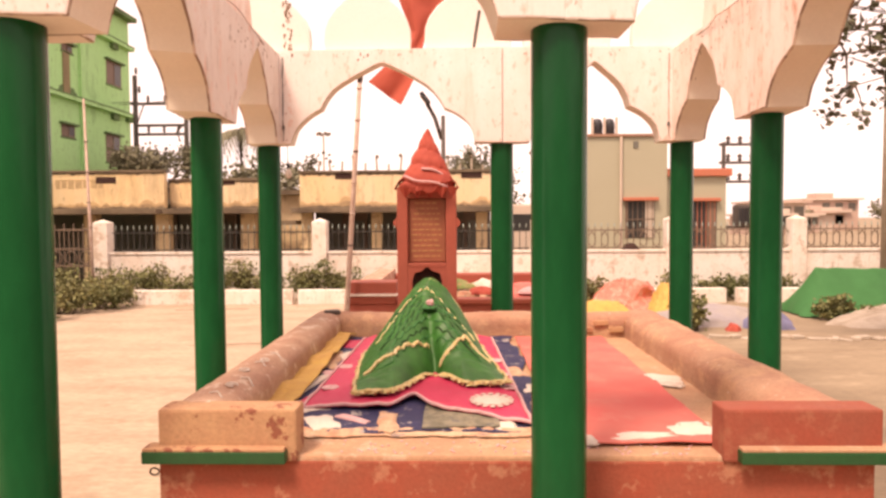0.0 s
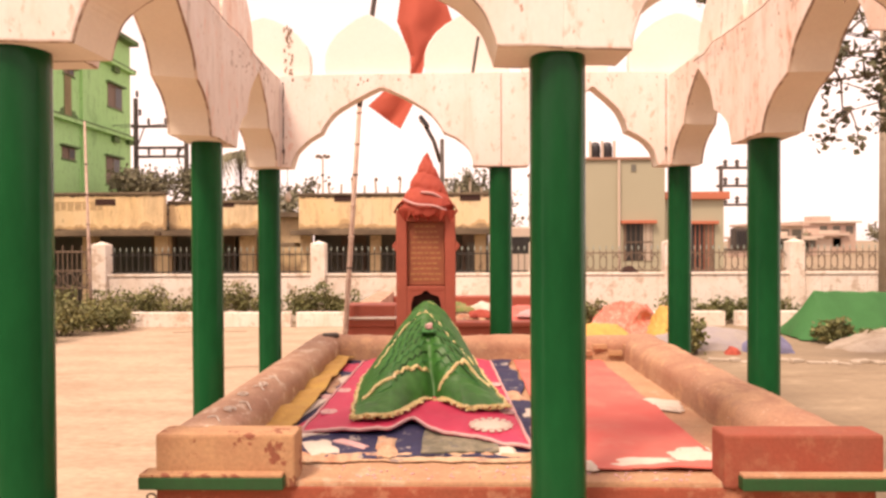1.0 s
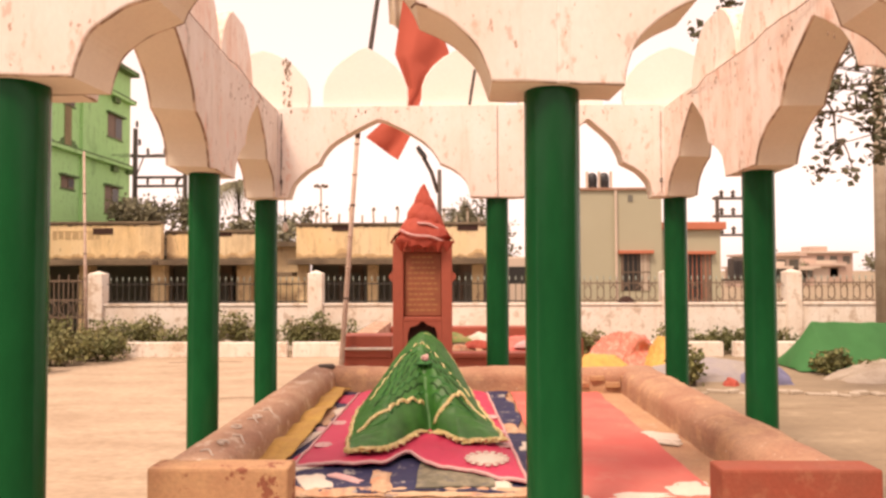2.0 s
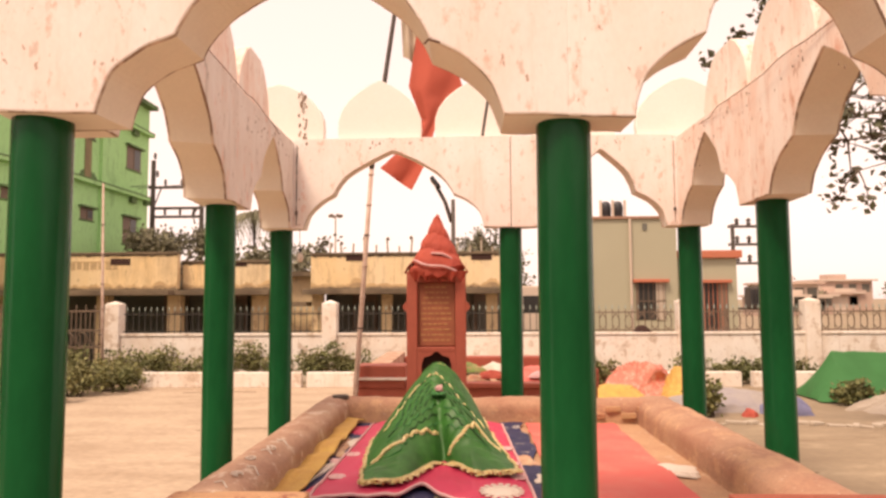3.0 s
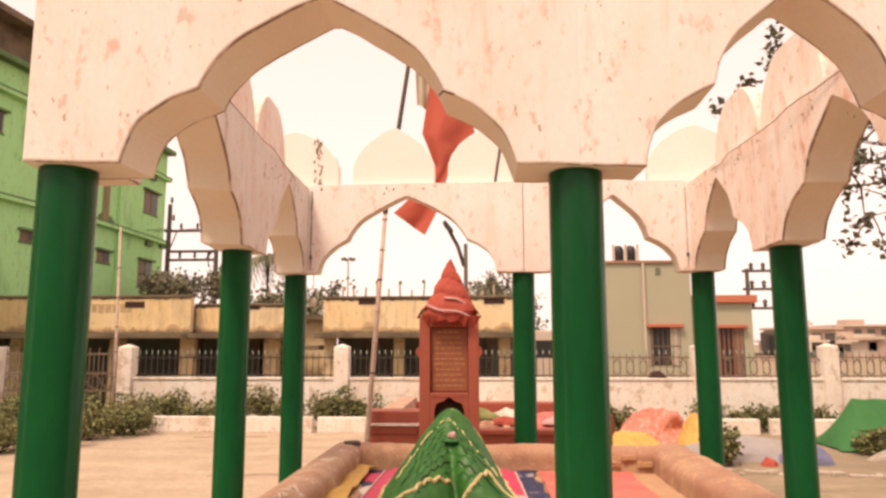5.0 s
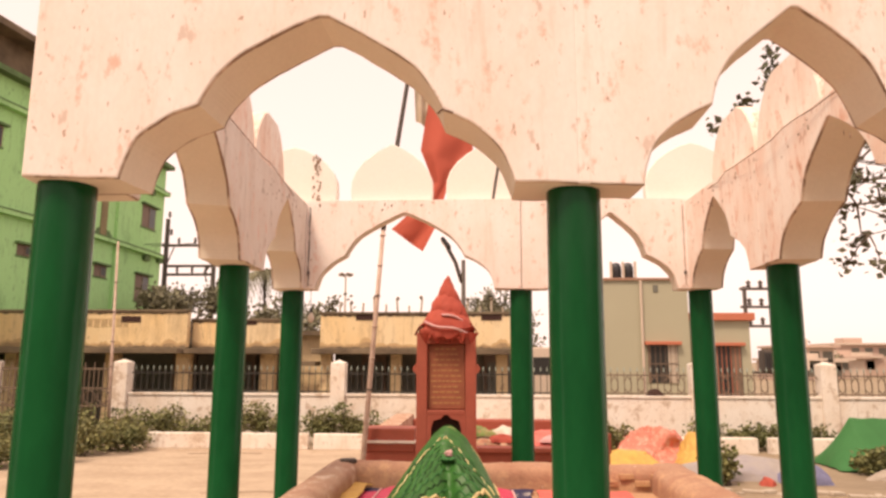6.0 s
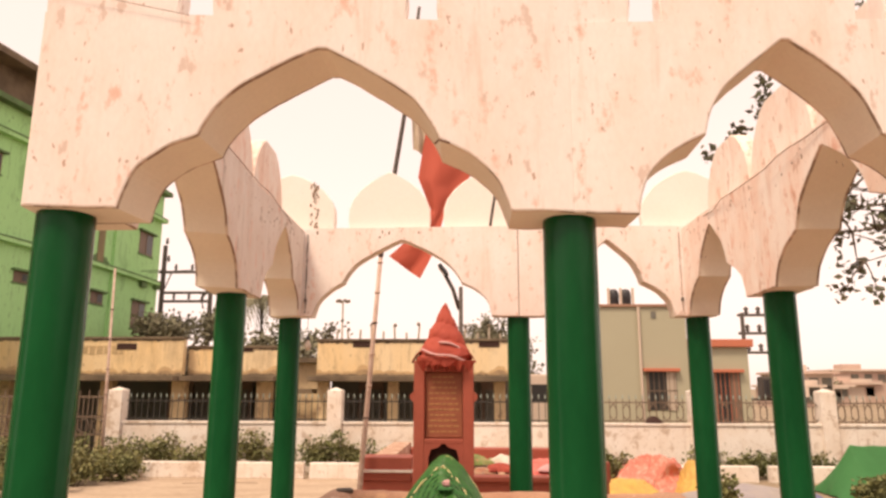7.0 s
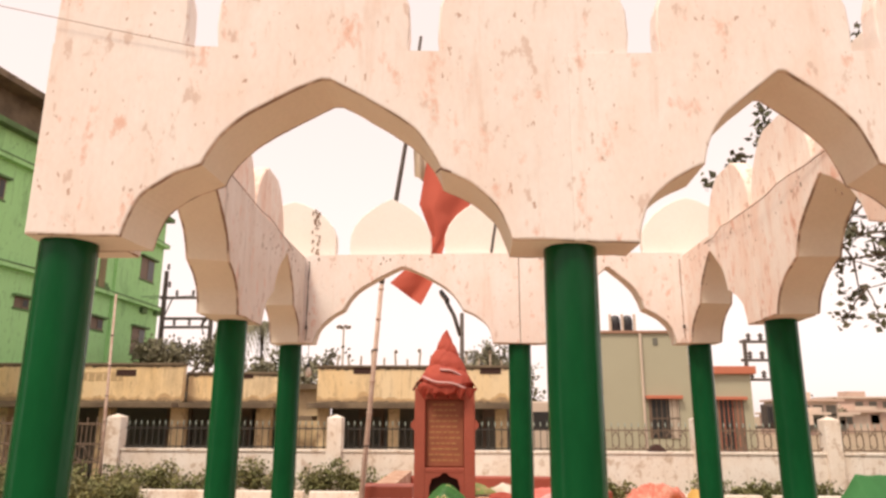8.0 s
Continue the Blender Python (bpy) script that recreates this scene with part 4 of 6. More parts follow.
        for a, b in zip(rows, rows[1:]):
            for j in range(n):
                bm.faces.new((a[j], a[(j + 1) % n], b[(j + 1) % n], b[j]))
        bm.faces.new(rows[0][::-1])
        bm.faces.new(rows[-1])
        return bm
    part("wound_cloth", wind(0), M_TURBAN, st, "red cloth wound into a cone", smooth=True)
    for zz, r0 in ((1.90, 0.215), (2.0, 0.17)):
        pts = [Vector((r0 * sin(t) * 1.02, -(r0 * 0.78) * cos(t) - 0.012, h(zz - 0.045 * t + 0.008 * sin(t * 5)))) for t in [(-0.9 + 2.0 * i / 20 if zz < 1.95 else -0.2 + 1.3 * i / 20) for i in range(21)]]
        part("cloth_border", tube(pts, 0.010, 6), M_PALEPINK, st, "pale woven border of the cloth")
    for k, x in enumerate((-0.16, -0.07, 0.03, 0.12, 0.2)):
        part("cloth_point", sheet(lambda u, v, x=x, k=k: Vector((x + (u - 0.5) * 0.11 * (1 - v), -0.125 - 0.012 * sin(u * 6 + k) - 0.03 * (1 - v), h(1.86) - 0.085 * v)), 8, 8, 0.004), M_TURBAN, st, smooth=True)
    for sx in (-1, 1):
        part("cloth_wing", sheet(lambda u, v, sx=sx: Vector((sx * (0.17 + 0.085 * u), -0.08 + 0.15 * v + 0.012 * wob(u * 5, v * 5, sx), h(1.94) - 0.09 * u * u + 0.012 * wob(u * 6, v * 4, 3 + sx))), 10, 10, 0.006), M_TURBAN, st, smooth=True)


build_headstone()


# ---- second grave enclosure behind the pavilion ----
def build_second_grave():
    g = thing("kerbed_grave", (0.2, 8.6, 0), "red painted kerbed grave platform with corner blocks", "platform")
    inv = g.matrix_world.inverted()

    def add(name, bm, mat, label="", smooth=False):
        part(name, bm, mat, g, label, smooth).matrix_basis = inv
    add("base", box(-1.21, 1.35, 7.42, 10.0, 0, 0.70, 0.01), M_STONE)
    add("corner_block", box(-1.22, -0.69, 7.4, 7.75, 0.70, 0.935, 0.012), M_STONE)
    add("corner_block", box(1.05, 1.36, 7.4, 7.75, 0.70, 0.90, 0.012), M_STONE)
    add("ledge", box(-1.24, -0.68, 7.37, 7.5, 0.785, 0.81, 0.004), M_WHITEWALL, "pale painted ledge")
    add("side_rim", prism([(-1.2, 0.69), (-0.92, 0.69), (-0.94, 0.90), (-1.18, 0.90)], 7.75, 9.98), M_ROUND)
    add("side_rim", prism([(1.1, 0.69), (1.34, 0.69), (1.32, 0.82), (1.12, 0.82)], 7.75, 9.98), M_STONE)
    add("back_rim", box(-0.93, 1.11, 9.75, 9.98, 0.69, 0.84, 0.02), M_STONE)
    add("front_ledge", box(-0.68, 1.05, 7.38, 7.6, 0.70, 0.75, 0.01), M_STONE)
    cloths = (("red_cloth", 0.36, 1.08, 7.62, 9.0, M_REDCLOTH, 0.11, "faded red cloth heaped on the kerbed grave"),
              ("green_cloth", 0.0, 0.75, 8.0, 9.5, M_FADEGREEN, 0.10, "crumpled green cloth on the kerbed grave"),
              ("yellow_cloth", -0.55, 0.5, 7.65, 9.4, M_YCLOTH2, 0.05, "pale printed cloth on the kerbed grave"))
    for k, (nm, x0, x1, y0, y1, mat, hgt, lab) in enumerate(cloths):
        tagged(part(nm, heap(x0, x1, y0, y1, 0.705, hgt, k * 7.0), mat, smooth=True), lab, "cloth")
    scraps = ((0.02, 7.72, 0.34, 0.2, M_YCLOTH2, 25, "crumpled cream cloth scrap"), (0.24, 7.74, 0.3, 0.16, M_TURBAN, -18, "crumpled dark red cloth scrap"), (-0.02, 8.2, 0.4, 0.3, M_FADEGREEN, 40, "crumpled faded green cloth scrap"),
              (0.46, 8.0, 0.34, 0.24, M_OLIVE, 12, "crumpled olive cloth scrap"), (0.86, 7.8, 0.4, 0.22, M_PALEPINK, -24, "crumpled pale pink cloth scrap"), (0.30, 8.25, 0.3, 0.26, M_WCLOTH, -40, "crumpled white cloth scrap"))
    for k, (x, y, w, d, mat, tilt, lab) in enumerate(scraps):
        ob = part("cloth_scrap", heap(-w / 2, w / 2, -d / 2, d / 2, 0, 0.06 + 0.02 * (k % 3), 60 + 3 * k, 40, 34, 0.7, 0.1), mat, smooth=True)
        ob.matrix_world = pose(x, y, 0.745 + 0.025 * (k % 3), 0, 0, tilt)
        tagged(ob, lab + " on the kerbed grave", "cloth", "cloth scraps on the kerbed grave")


build_second_grave()


# ---- flag on its bamboo pole ----
def build_flag():
    pole = thing("flag_pole", (-1.25, 7.3, 0), "tall leaning bamboo flag pole with red flag", "flag pole")
    inv = pole.matrix_world.inverted()
    pts = [(-1.25, 7.3, 0), (-1.203, 7.3, 0.78), (-1.128, 7.3, 1.86), (-1.045, 7.3, 3.05), (-0.912, 7.3, 3.97), (-0.807, 7.3, 4.69), (-0.649, 7.3, 6.04)]
    part("cane", tube(pts[:4], [0.030, 0.028, 0.026, 0.023], 10), M_BAMBOO, pole, smooth=True).matrix_basis = inv
    part("upper_cane", tube(pts[3:], [0.027, 0.026, 0.024, 0.018], 10), M_POLE, pole, "dark upper pole", smooth=True).matrix_basis = inv
    for k in range(9):
        z = 0.35 + 0.33 * k
        a, b = (pts[0], pts[1]) if z < 0.78 else (pts[1], pts[2]) if z < 1.86 else (pts[2], pts[3])
        u = (z - a[2]) / (b[2] - a[2])
        x = a[0] + (b[0] - a[0]) * u
        part("joint", lathe([(0.022, -0.012), (0.033, -0.004), (0.033, 0.004), (0.022, 0.012)], 10, (x, 7.3, z)), M_POLE if k % 3 == 0 else M_BAMBOO, pole).matrix_basis = inv
    left = [(-0.78, 5.3), (-0.66, 4.9), (-0.56, 4.568), (-0.65, 3.98), (-0.505, 3.60), (-0.74, 3.28), (-0.96, 3.07)]
    right = [(-0.40, 5.1), (-0.27, 4.6), (-0.06, 3.99), (-0.235, 3.80), (-0.345, 3.55), (-0.47, 3.10), (-0.615, 2.822)]

    def flag(u, v):
        k = v * (len(left) - 1)
        i = min(int(k), len(left) - 2)
        f = k - i
        a = Vector(left[i]).lerp(Vector(left[i + 1]), f)
        b = Vector(right[i]).lerp(Vector(right[i + 1]), f)
        p = a.lerp(b, u)
        return Vector((p.x, 7.36 + 0.022 * sin(u * 7 + v * 3) + 0.018 * sin(u * 4 - v * 7) + 0.015 * wob(u * 4, v * 8), p.y))
    part("flag", sheet(flag, 30, 60, 0.003), M_FLAG, pole, "faded red flag cloth hanging limp", smooth=True).matrix_basis = inv
    part("pale_flag", sheet(lambda u, v: Vector((-0.765 + 0.05 * v + (0.15 + 0.05 * v) * u, 7.40 + 0.03 * sin(u * 9 + v * 2), 5.35 - 1.02 * v - 0.14 * u * v)), 14, 24, 0.003), M_TANCLOTH, pole, "faded tan cloth strip beside the flag", smooth=True).matrix_basis = inv


build_flag()


def build_street_lamp():
    ob = thing("street_lamp", (-0.28, 12, 0), "dark metal street lamp with angled arm", "street lamp")
    part("post", tube([(0, 0, 0), (0, 0, 3.40)], [0.05, 0.035], 10), M_POLE, ob, smooth=True)
    part("arm", tube([(-0.03, 0, 3.0), (-0.14, 0, 3.36), (-0.28, 0, 3.62)], 0.035, 8), M_POLE, ob, smooth=True)
    hd = part("lamp_head", box(-0.11, 0.11, -0.16, 0.16, -0.035, 0.035, 0.015), M_BLACK, ob)
    hd.matrix_basis = pose(-0.31, 0, 3.70, 0, 52, 0)
    part("diffuser", box(-0.08, 0.08, -0.12, 0.12, -0.045, -0.034, 0.003), M_CONC, hd, "pale lamp lens")


build_street_lamp()


# ---- boundary: wall, posts, railings, gate, planter ----
WY = 14.2


def build_boundary():
    wall = thing("boundary_wall", (0, WY, 0), "whitewashed low boundary wall with peeling stains", "wall", kind="structure")
    part("wall", box(-7.6, 26, -0.1, 0.1, 0, 0.93, 0.012), M_WHITEWALL, wall)
    part("coping", box(-7.6, 26, -0.125, 0.125, 0.93, 0.975, 0.01), M_WHITEWALL, wall)
    for x in (-7.41, -2.88, 1.6, 4.32, 6.82, 9.6, 12.4, 15.2):
        ob = thing("gate_post" if x < -7 else "wall_post", (x, WY - 0.03, 0), "white plastered square post with pointed cap on the wall", "post", "boundary posts")
        bm = box(-0.15, 0.15, -0.15, 0.15, 0, 1.60, 0.02)
        part("shaft", bm, M_WHITEWALL, ob)
        cap = bmesh.new()
        vs = [cap.verts.new(p) for p in ((-0.149, -0.149, 1.59), (0.149, -0.149, 1.59), (0.149, 0.149, 1.59), (-0.149, 0.149, 1.59), (0, 0, 1.655))]
        for q in ((0, 1, 4), (1, 2, 4), (2, 3, 4), (3, 0, 4), (3, 2, 1, 0)):
            cap.faces.new([vs[i] for i in q])
        part("cap", cap, M_WHITEWALL, ob)
    spans = [(-7.23, -3.06, False), (-2.7, 1.42, False), (1.78, 4.14, True), (4.5, 6.64, True), (7.0, 9.42, True), (9.78, 12.2, True)]
    for x0, x1, lattice in spans:
        r = thing("railing", ((x0 + x1) / 2, WY, 0.975), "rusty iron railing with pale spear tips on the wall", "railing", "boundary railings")
        w = (x1 - x0) / 2
        for z in (0.04, 0.40):
            part("rail", box(-w, w, -0.015, 0.015, z - 0.012, z + 0.012), M_IRON if lattice else M_IRON_DARK, r)
        bars, tips = bmesh.new(), bmesh.new()
        n = int(2 * w / 0.125)
        for k in range(n):
            x = -w + (k + 0.5) * 2 * w / n
            join(bars, tube([(x, 0, 0), (x, 0, 0.47)], 0.009, 5))
            join(tips, lathe([(0.008, 0.46), (0.015, 0.50), (0.003, 0.56)], 6, (x, 0, 0)))
            if lattice and k % 2 == 0:
                c = x + w / n
                for sgn in (-1, 1):
                    join(bars, tube([(c, -0.012, 0.05), (c + sgn * 0.07, -0.012, 0.14), (c + sgn * 0.07, -0.012, 0.27), (c, -0.012, 0.38)], 0.011, 5))
        tagged(part("barwork", bars, M_IRON if lattice else M_IRON_DARK, r), kind="stuff")
        tagged(part("tipwork", tips, M_IRON_PALE, r, "pale spear tips"), kind="stuff")
    gate = thing("iron_gate", (-8.8, WY - 0.1, 0), "rusty brown iron gate with close upright bars", "gate")
    for z in (0.12, 0.7, 1.05, 1.45):
        part("rail", box(-1.2, 1.2, -0.02, 0.02, z - 0.02, z + 0.02), M_IRON, gate)
    for k in range(25):
        x = -1.2 + k * 0.1
        part("bar", tube([(x, 0, 0.05), (x, 0, 1.58 - 0.12 * (k % 2))], 0.014, 5), M_IRON, gate)
    for k in range(8):
        cx = -1.05 + k * 0.3
        pts = [(cx + 0.12 * cos(a), -0.02, 0.87 + 0.13 * sin(a)) for a in [2 * pi * i / 14 for i in range(15)]]
        part("ring", tube(pts, 0.012, 5), M_IRON, gate)
    post2 = thing("gate_post", (-10.3, WY - 0.03, 0), "white plastered square gate post", "post", "boundary posts")
    part("shaft", box(-0.175, 0.175, -0.175, 0.175, 0, 1.6, 0.02), M_WHITEWALL, post2)
    for x0, x1 in ((-6.35, -4.75), (-4.6, -3.2), (-3.1, -2.0), (3.1, 5.0), (5.2, 9.0)):
        ob = part("planter_kerb", box(x0, x1, 13.03, 13.18, 0, 0.29, 0.02), M_WHITEWALL)
        tagged(ob, "low whitewashed planter kerb along the court", "kerb", "planter kerbs")
    # broken masonry step between court and graves
    rng = random.Random(12)
    step = thing("stone_edging", (5, 9.2, 0), "broken pale stone edging set in the court", "edging")
    x = -3.2
    while x < 6:
        d = rng.uniform(0.06, 0.26)
        y = 0.12 - 0.09 * (x + 3) + rng.uniform(-0.09, 0.09)
        ob = part("stone", box(-d / 2, d / 2, -rng.uniform(0.03, 0.09), rng.uniform(0.03, 0.09), 0, rng.uniform(0.02, 0.06), 0.014), M_CONC, step)
        ob.matrix_basis = pose(x + d / 2, y, 0, rng.uniform(-6, 6), rng.uniform(-6, 6), rng.uniform(-30, 30))
        x += d * rng.uniform(0.7, 1.3)


build_boundary()


def build_unseen_walls():
    """Unseen walls added behind the viewer to close the court and shape pillar reflections."""
    high = 5.6
    # The gap in the west side leaves a bright sky streak on the pillars.
    for name, at in (("wall_south", (-13.8, 13.8, -9.7, -9.45, 0, high)), ("wall_west_1", (-13.8, -13.55, -9.45, -3.3, 0, high)),
                     ("wall_west_2", (-13.8, -13.55, -0.86, 12.5, 0, high)), ("wall_east", (13.55, 13.8, -9.45, 4.0, 0, high))):
        tagged(part(name, box(*at, 0.02), M_UNSEEN_WALL), "unseen plain brown wall added to shape pillar reflections", "wall", kind="structure")


M_UNSEEN_WALL = material("unseen_wall_brown", (0.24, 0.19, 0.14), 0.9, (0.18, 0.14, 0.10), 0.8, 0.8, 0.15, 0.2)
build_unseen_walls()


# ---- graves on the open side ----
def build_graves():
    def ridge(u, v):
        s = 2 * v - 1
        x = 5.45 + 2.6 * u
        z = 0.78 - 0.05 * u
        k = max(0, 1 - abs(s)) ** 0.8
        endk = min(1, u / 0.17, (1 - u) / 0.08)
        fold = 0.03 * sin(x * 18 + 3 * wob(x * 2, s)) * abs(s) * (0.3 if u < 0.6 else 1.0)
        return Vector((x + 0.04 * wob(s * 3, x), 11.6 + s * 0.62, 0.04 + (z - 0.04) * k * endk ** 0.8 + 0.015 * wob(x * 5, s * 4) + (fold if k < 0.9 else 0) * endk))
    tagged(part("covered_grave", sheet(ridge, 70, 40), M_GREENCOVER, smooth=True), "grave mound covered with a plain green cloth", "grave")
    tagged(part("lilac_grave", heap(3.1, 4.8, 10.1, 11.5, 0.0, 0.22, 3, sharp=0.7), M_LILAC, smooth=True), "low grave under a lilac and blue cloth", "grave")
    tagged(part("orange_grave", heap(2.25, 3.75, 11.7, 13.0, 0.0, 0.52, 5, 80, 70, sharp=1.05, flat=0.15), M_ORANGE, smooth=True), "grave heaped with an orange printed cloth", "grave")
    tagged(part("yellow_drape", heap(3.15, 3.95, 11.3, 12.4, 0.0, 0.47, 8, sharp=1.0, flat=0.2), M_YCLOTH, smooth=True), "bright yellow cloth draped beside the orange grave", "cloth")
    tagged(part("pale_drape", heap(1.9, 2.9, 11.2, 12.0, 0.0, 0.20, 14, sharp=0.9), M_YCLOTH, smooth=True), "pale yellow cloth heap at the grave's foot", "cloth")
    tagged(part("white_grave", heap(5.6, 7.6, 9.9, 10.8, 0.0, 0.25, 22, sharp=0.7), M_CONC, smooth=True), "low pale rubble grave with worn plaster", "grave")
    tagged(part("blue_bundle", heap(4.1, 4.75, 9.85, 10.3, 0.0, 0.26, 31, sharp=0.55), M_BLUE2, smooth=True), "small blue cloth bundle by the lilac grave", "cloth")
    tagged(part("pink_bundle", heap(3.76, 3.95, 9.72, 9.92, 0.0, 0.10, 33, 16, 16, 0.6), M_TURBAN, smooth=True), "small red cloth scrap by the lilac grave", "cloth")


M_BLUE2 = material("dusty_blue_cloth", (0.12, 0.13, 0.23), 0.85, (0.28, 0.27, 0.42), 4, 0.7, 0.1, 0.2)
build_graves()


def build_oddments():
    bulb = thing("light_bulb", (-1.506, 6.06, 2.02), "white light bulb hanging on a short wire", "light bulb")
    part("glass", lathe([(0.004, -0.045), (0.02, -0.038), (0.030, -0.012), (0.026, 0.012), (0.014, 0.035), (0.012, 0.045)], 14), M_WCLOTH, bulb, smooth=True)
    part("socket", lathe([(0.014, 0.043), (0.016, 0.05), (0.015, 0.08), (0.006, 0.088)], 12), M_BLACK, bulb)
    part("wire", tube([(0, 0, 0.085), (-0.005, 0, 0.18), (-0.01, 0.02, 0.275)], 0.003, 5), M_BLACK, bulb)
    tagged(part("dark_bundle", heap(3.33, 3.63, 14.1, 14.3, 0.975, 0.13, 44, 20, 14, 0.6, 0.3), M_DARK, smooth=True), "small dark cloth bundle lying on the wall", "bundle")


build_oddments()


# ---- plants ----
def shrub(at, wide, high, seed, leaves=520, size=0.075, mat=None, label="dusty green leafy shrub growing by the wall"):
    rng = random.Random(seed)
    ob = thing("shrub", (*at, 0), label, "shrub", "garden shrubs")
    stems, centres = bmesh.new(), []
    for k in range(9):
        a = rng.uniform(0, 2 * pi)
        r = wide * sqrt(rng.random()) * 0.9
        top = Vector((r * cos(a), r * sin(a) * 0.55, high * rng.uniform(0.45, 1.0)))
        mid = top * 0.5 + Vector((rng.uniform(-0.05, 0.05), rng.uniform(-0.05, 0.05), 0.04))
        join(stems, tube([(top.x * 0.25, top.y * 0.25, 0), tuple(mid), tuple(top)], [0.012, 0.009, 0.004], 5))
        centres += [(tuple(top), wide * 0.42), (tuple(mid), wide * 0.45), ((top.x, top.y, top.z * 0.7), wide * 0.4)]
    part("stemwork", stems, M_BARK, ob)
    leaf_mesh("leaves", rng, centres, int(leaves * 1.7), size * 1.15, 0.42, mat or M_LEAF, ob, 0.7)
    return ob


def build_shrubs():
    k = 0
    for x in (-7.0, -6.3, -5.6, -4.9, -4.35, -3.7, -3.1, -2.45, -1.9):
        k += 1
        shrub((x, 13.55 + 0.1 * (k % 3)), 0.40 + 0.1 * (k % 2), 0.46 + 0.16 * ((k * 7) % 3), k, 620, 0.06)
    for x, y, w, h in ((-6.5, 12.6, 0.55, 0.6), (-6.9, 11.8, 0.6, 0.65), (-7.4, 12.7, 0.65, 0.8), (-7.0, 10.9, 0.6, 0.55), (-7.9, 11.6, 0.7, 0.7), (-7.7, 10.3, 0.6, 0.5), (-8.6, 12.6, 0.7, 0.75), (-8.7, 10.6, 0.7, 0.6)):
        k += 1
        shrub((x, y), w, h * 0.88, k, 1100, 0.06)
    for x in (1.9, 2.5, 4.3, 4.7, 5.1, 5.5, 5.9, 6.4, 7.3, 7.8, 8.3):
        k += 1
        shrub((x, 13.6), 0.38, 0.34 + 0.09 * (k % 3), k, 460, 0.06)
    for x, y, w, h in ((3.35, 9.75, 0.33, 0.42), (5.75, 10.75, 0.28, 0.38), (6.2, 10.5, 0.22, 0.2), (2.1, 12.6, 0.4, 0.6)):
        k += 1
        shrub((x, y), w, h, k, 520, 0.07)


build_shrubs()


def limb(bm, rng, start, way, length, radius, depth, ends):
    pts, p, d = [Vector(start)], Vector(start), Vector(way).normalized()
    for i in range(5):
        d = (d + Vector((rng.uniform(-0.22, 0.22), rng.uniform(-0.22, 0.22), rng.uniform(-0.14, 0.16)))).normalized()
        p = p + d * (length / 5)
        pts.append(p.copy())
    join(bm, tube(pts, [radius * (1 - 0.13 * i) for i in range(6)], 6))
    if depth == 0:
        ends.extend((tuple(q), length * 0.35) for q in pts[2:])
        return
    for i in (2, 3, 4, 5):
        w = (d + Vector((rng.uniform(-0.9, 0.9), rng.uniform(-0.9, 0.9), rng.uniform(-0.3, 0.6)))).normalized()
        limb(bm, rng, pts[i], w, length * 0.6, radius * 0.5, depth - 1, ends)


def tree(at, trunk_h, radius, reach, seed, leaves, size, label, mat, crown_way=None, depth=2, spread=0.5):
    rng = random.Random(seed)
    ob = thing("tree", (*at, 0), label, "tree")
    trunk, ends = bmesh.new(), []
    tip = Vector((rng.uniform(-0.2, 0.2), rng.uniform(-0.2, 0.2), trunk_h))
    join(trunk, tube([(0, 0, 0), (0.03, 0.02, trunk_h * 0.4), tuple(tip)], [radius, radius * 0.85, radius * 0.65], 10))
    part("trunk", trunk, M_BARK, ob, smooth=True)
    limbs = bmesh.new()
    for k in range(6):
        a = 2 * pi * k / 6 + rng.uniform(-0.3, 0.3)
        way = Vector((cos(a), sin(a), rng.uniform(0.35, 0.9)))
        if crown_way:
            way = way + Vector(crown_way)
        limb(limbs, rng, tip - Vector((0, 0, 0.1 * trunk_h * rng.random())), way, reach, radius * 0.42, depth - 1, ends)
    part("branching", limbs, M_BARK, ob, smooth=True)
    leaf_mesh("crown", rng, ends, leaves, size, spread, mat, ob, 0.8)
    return ob


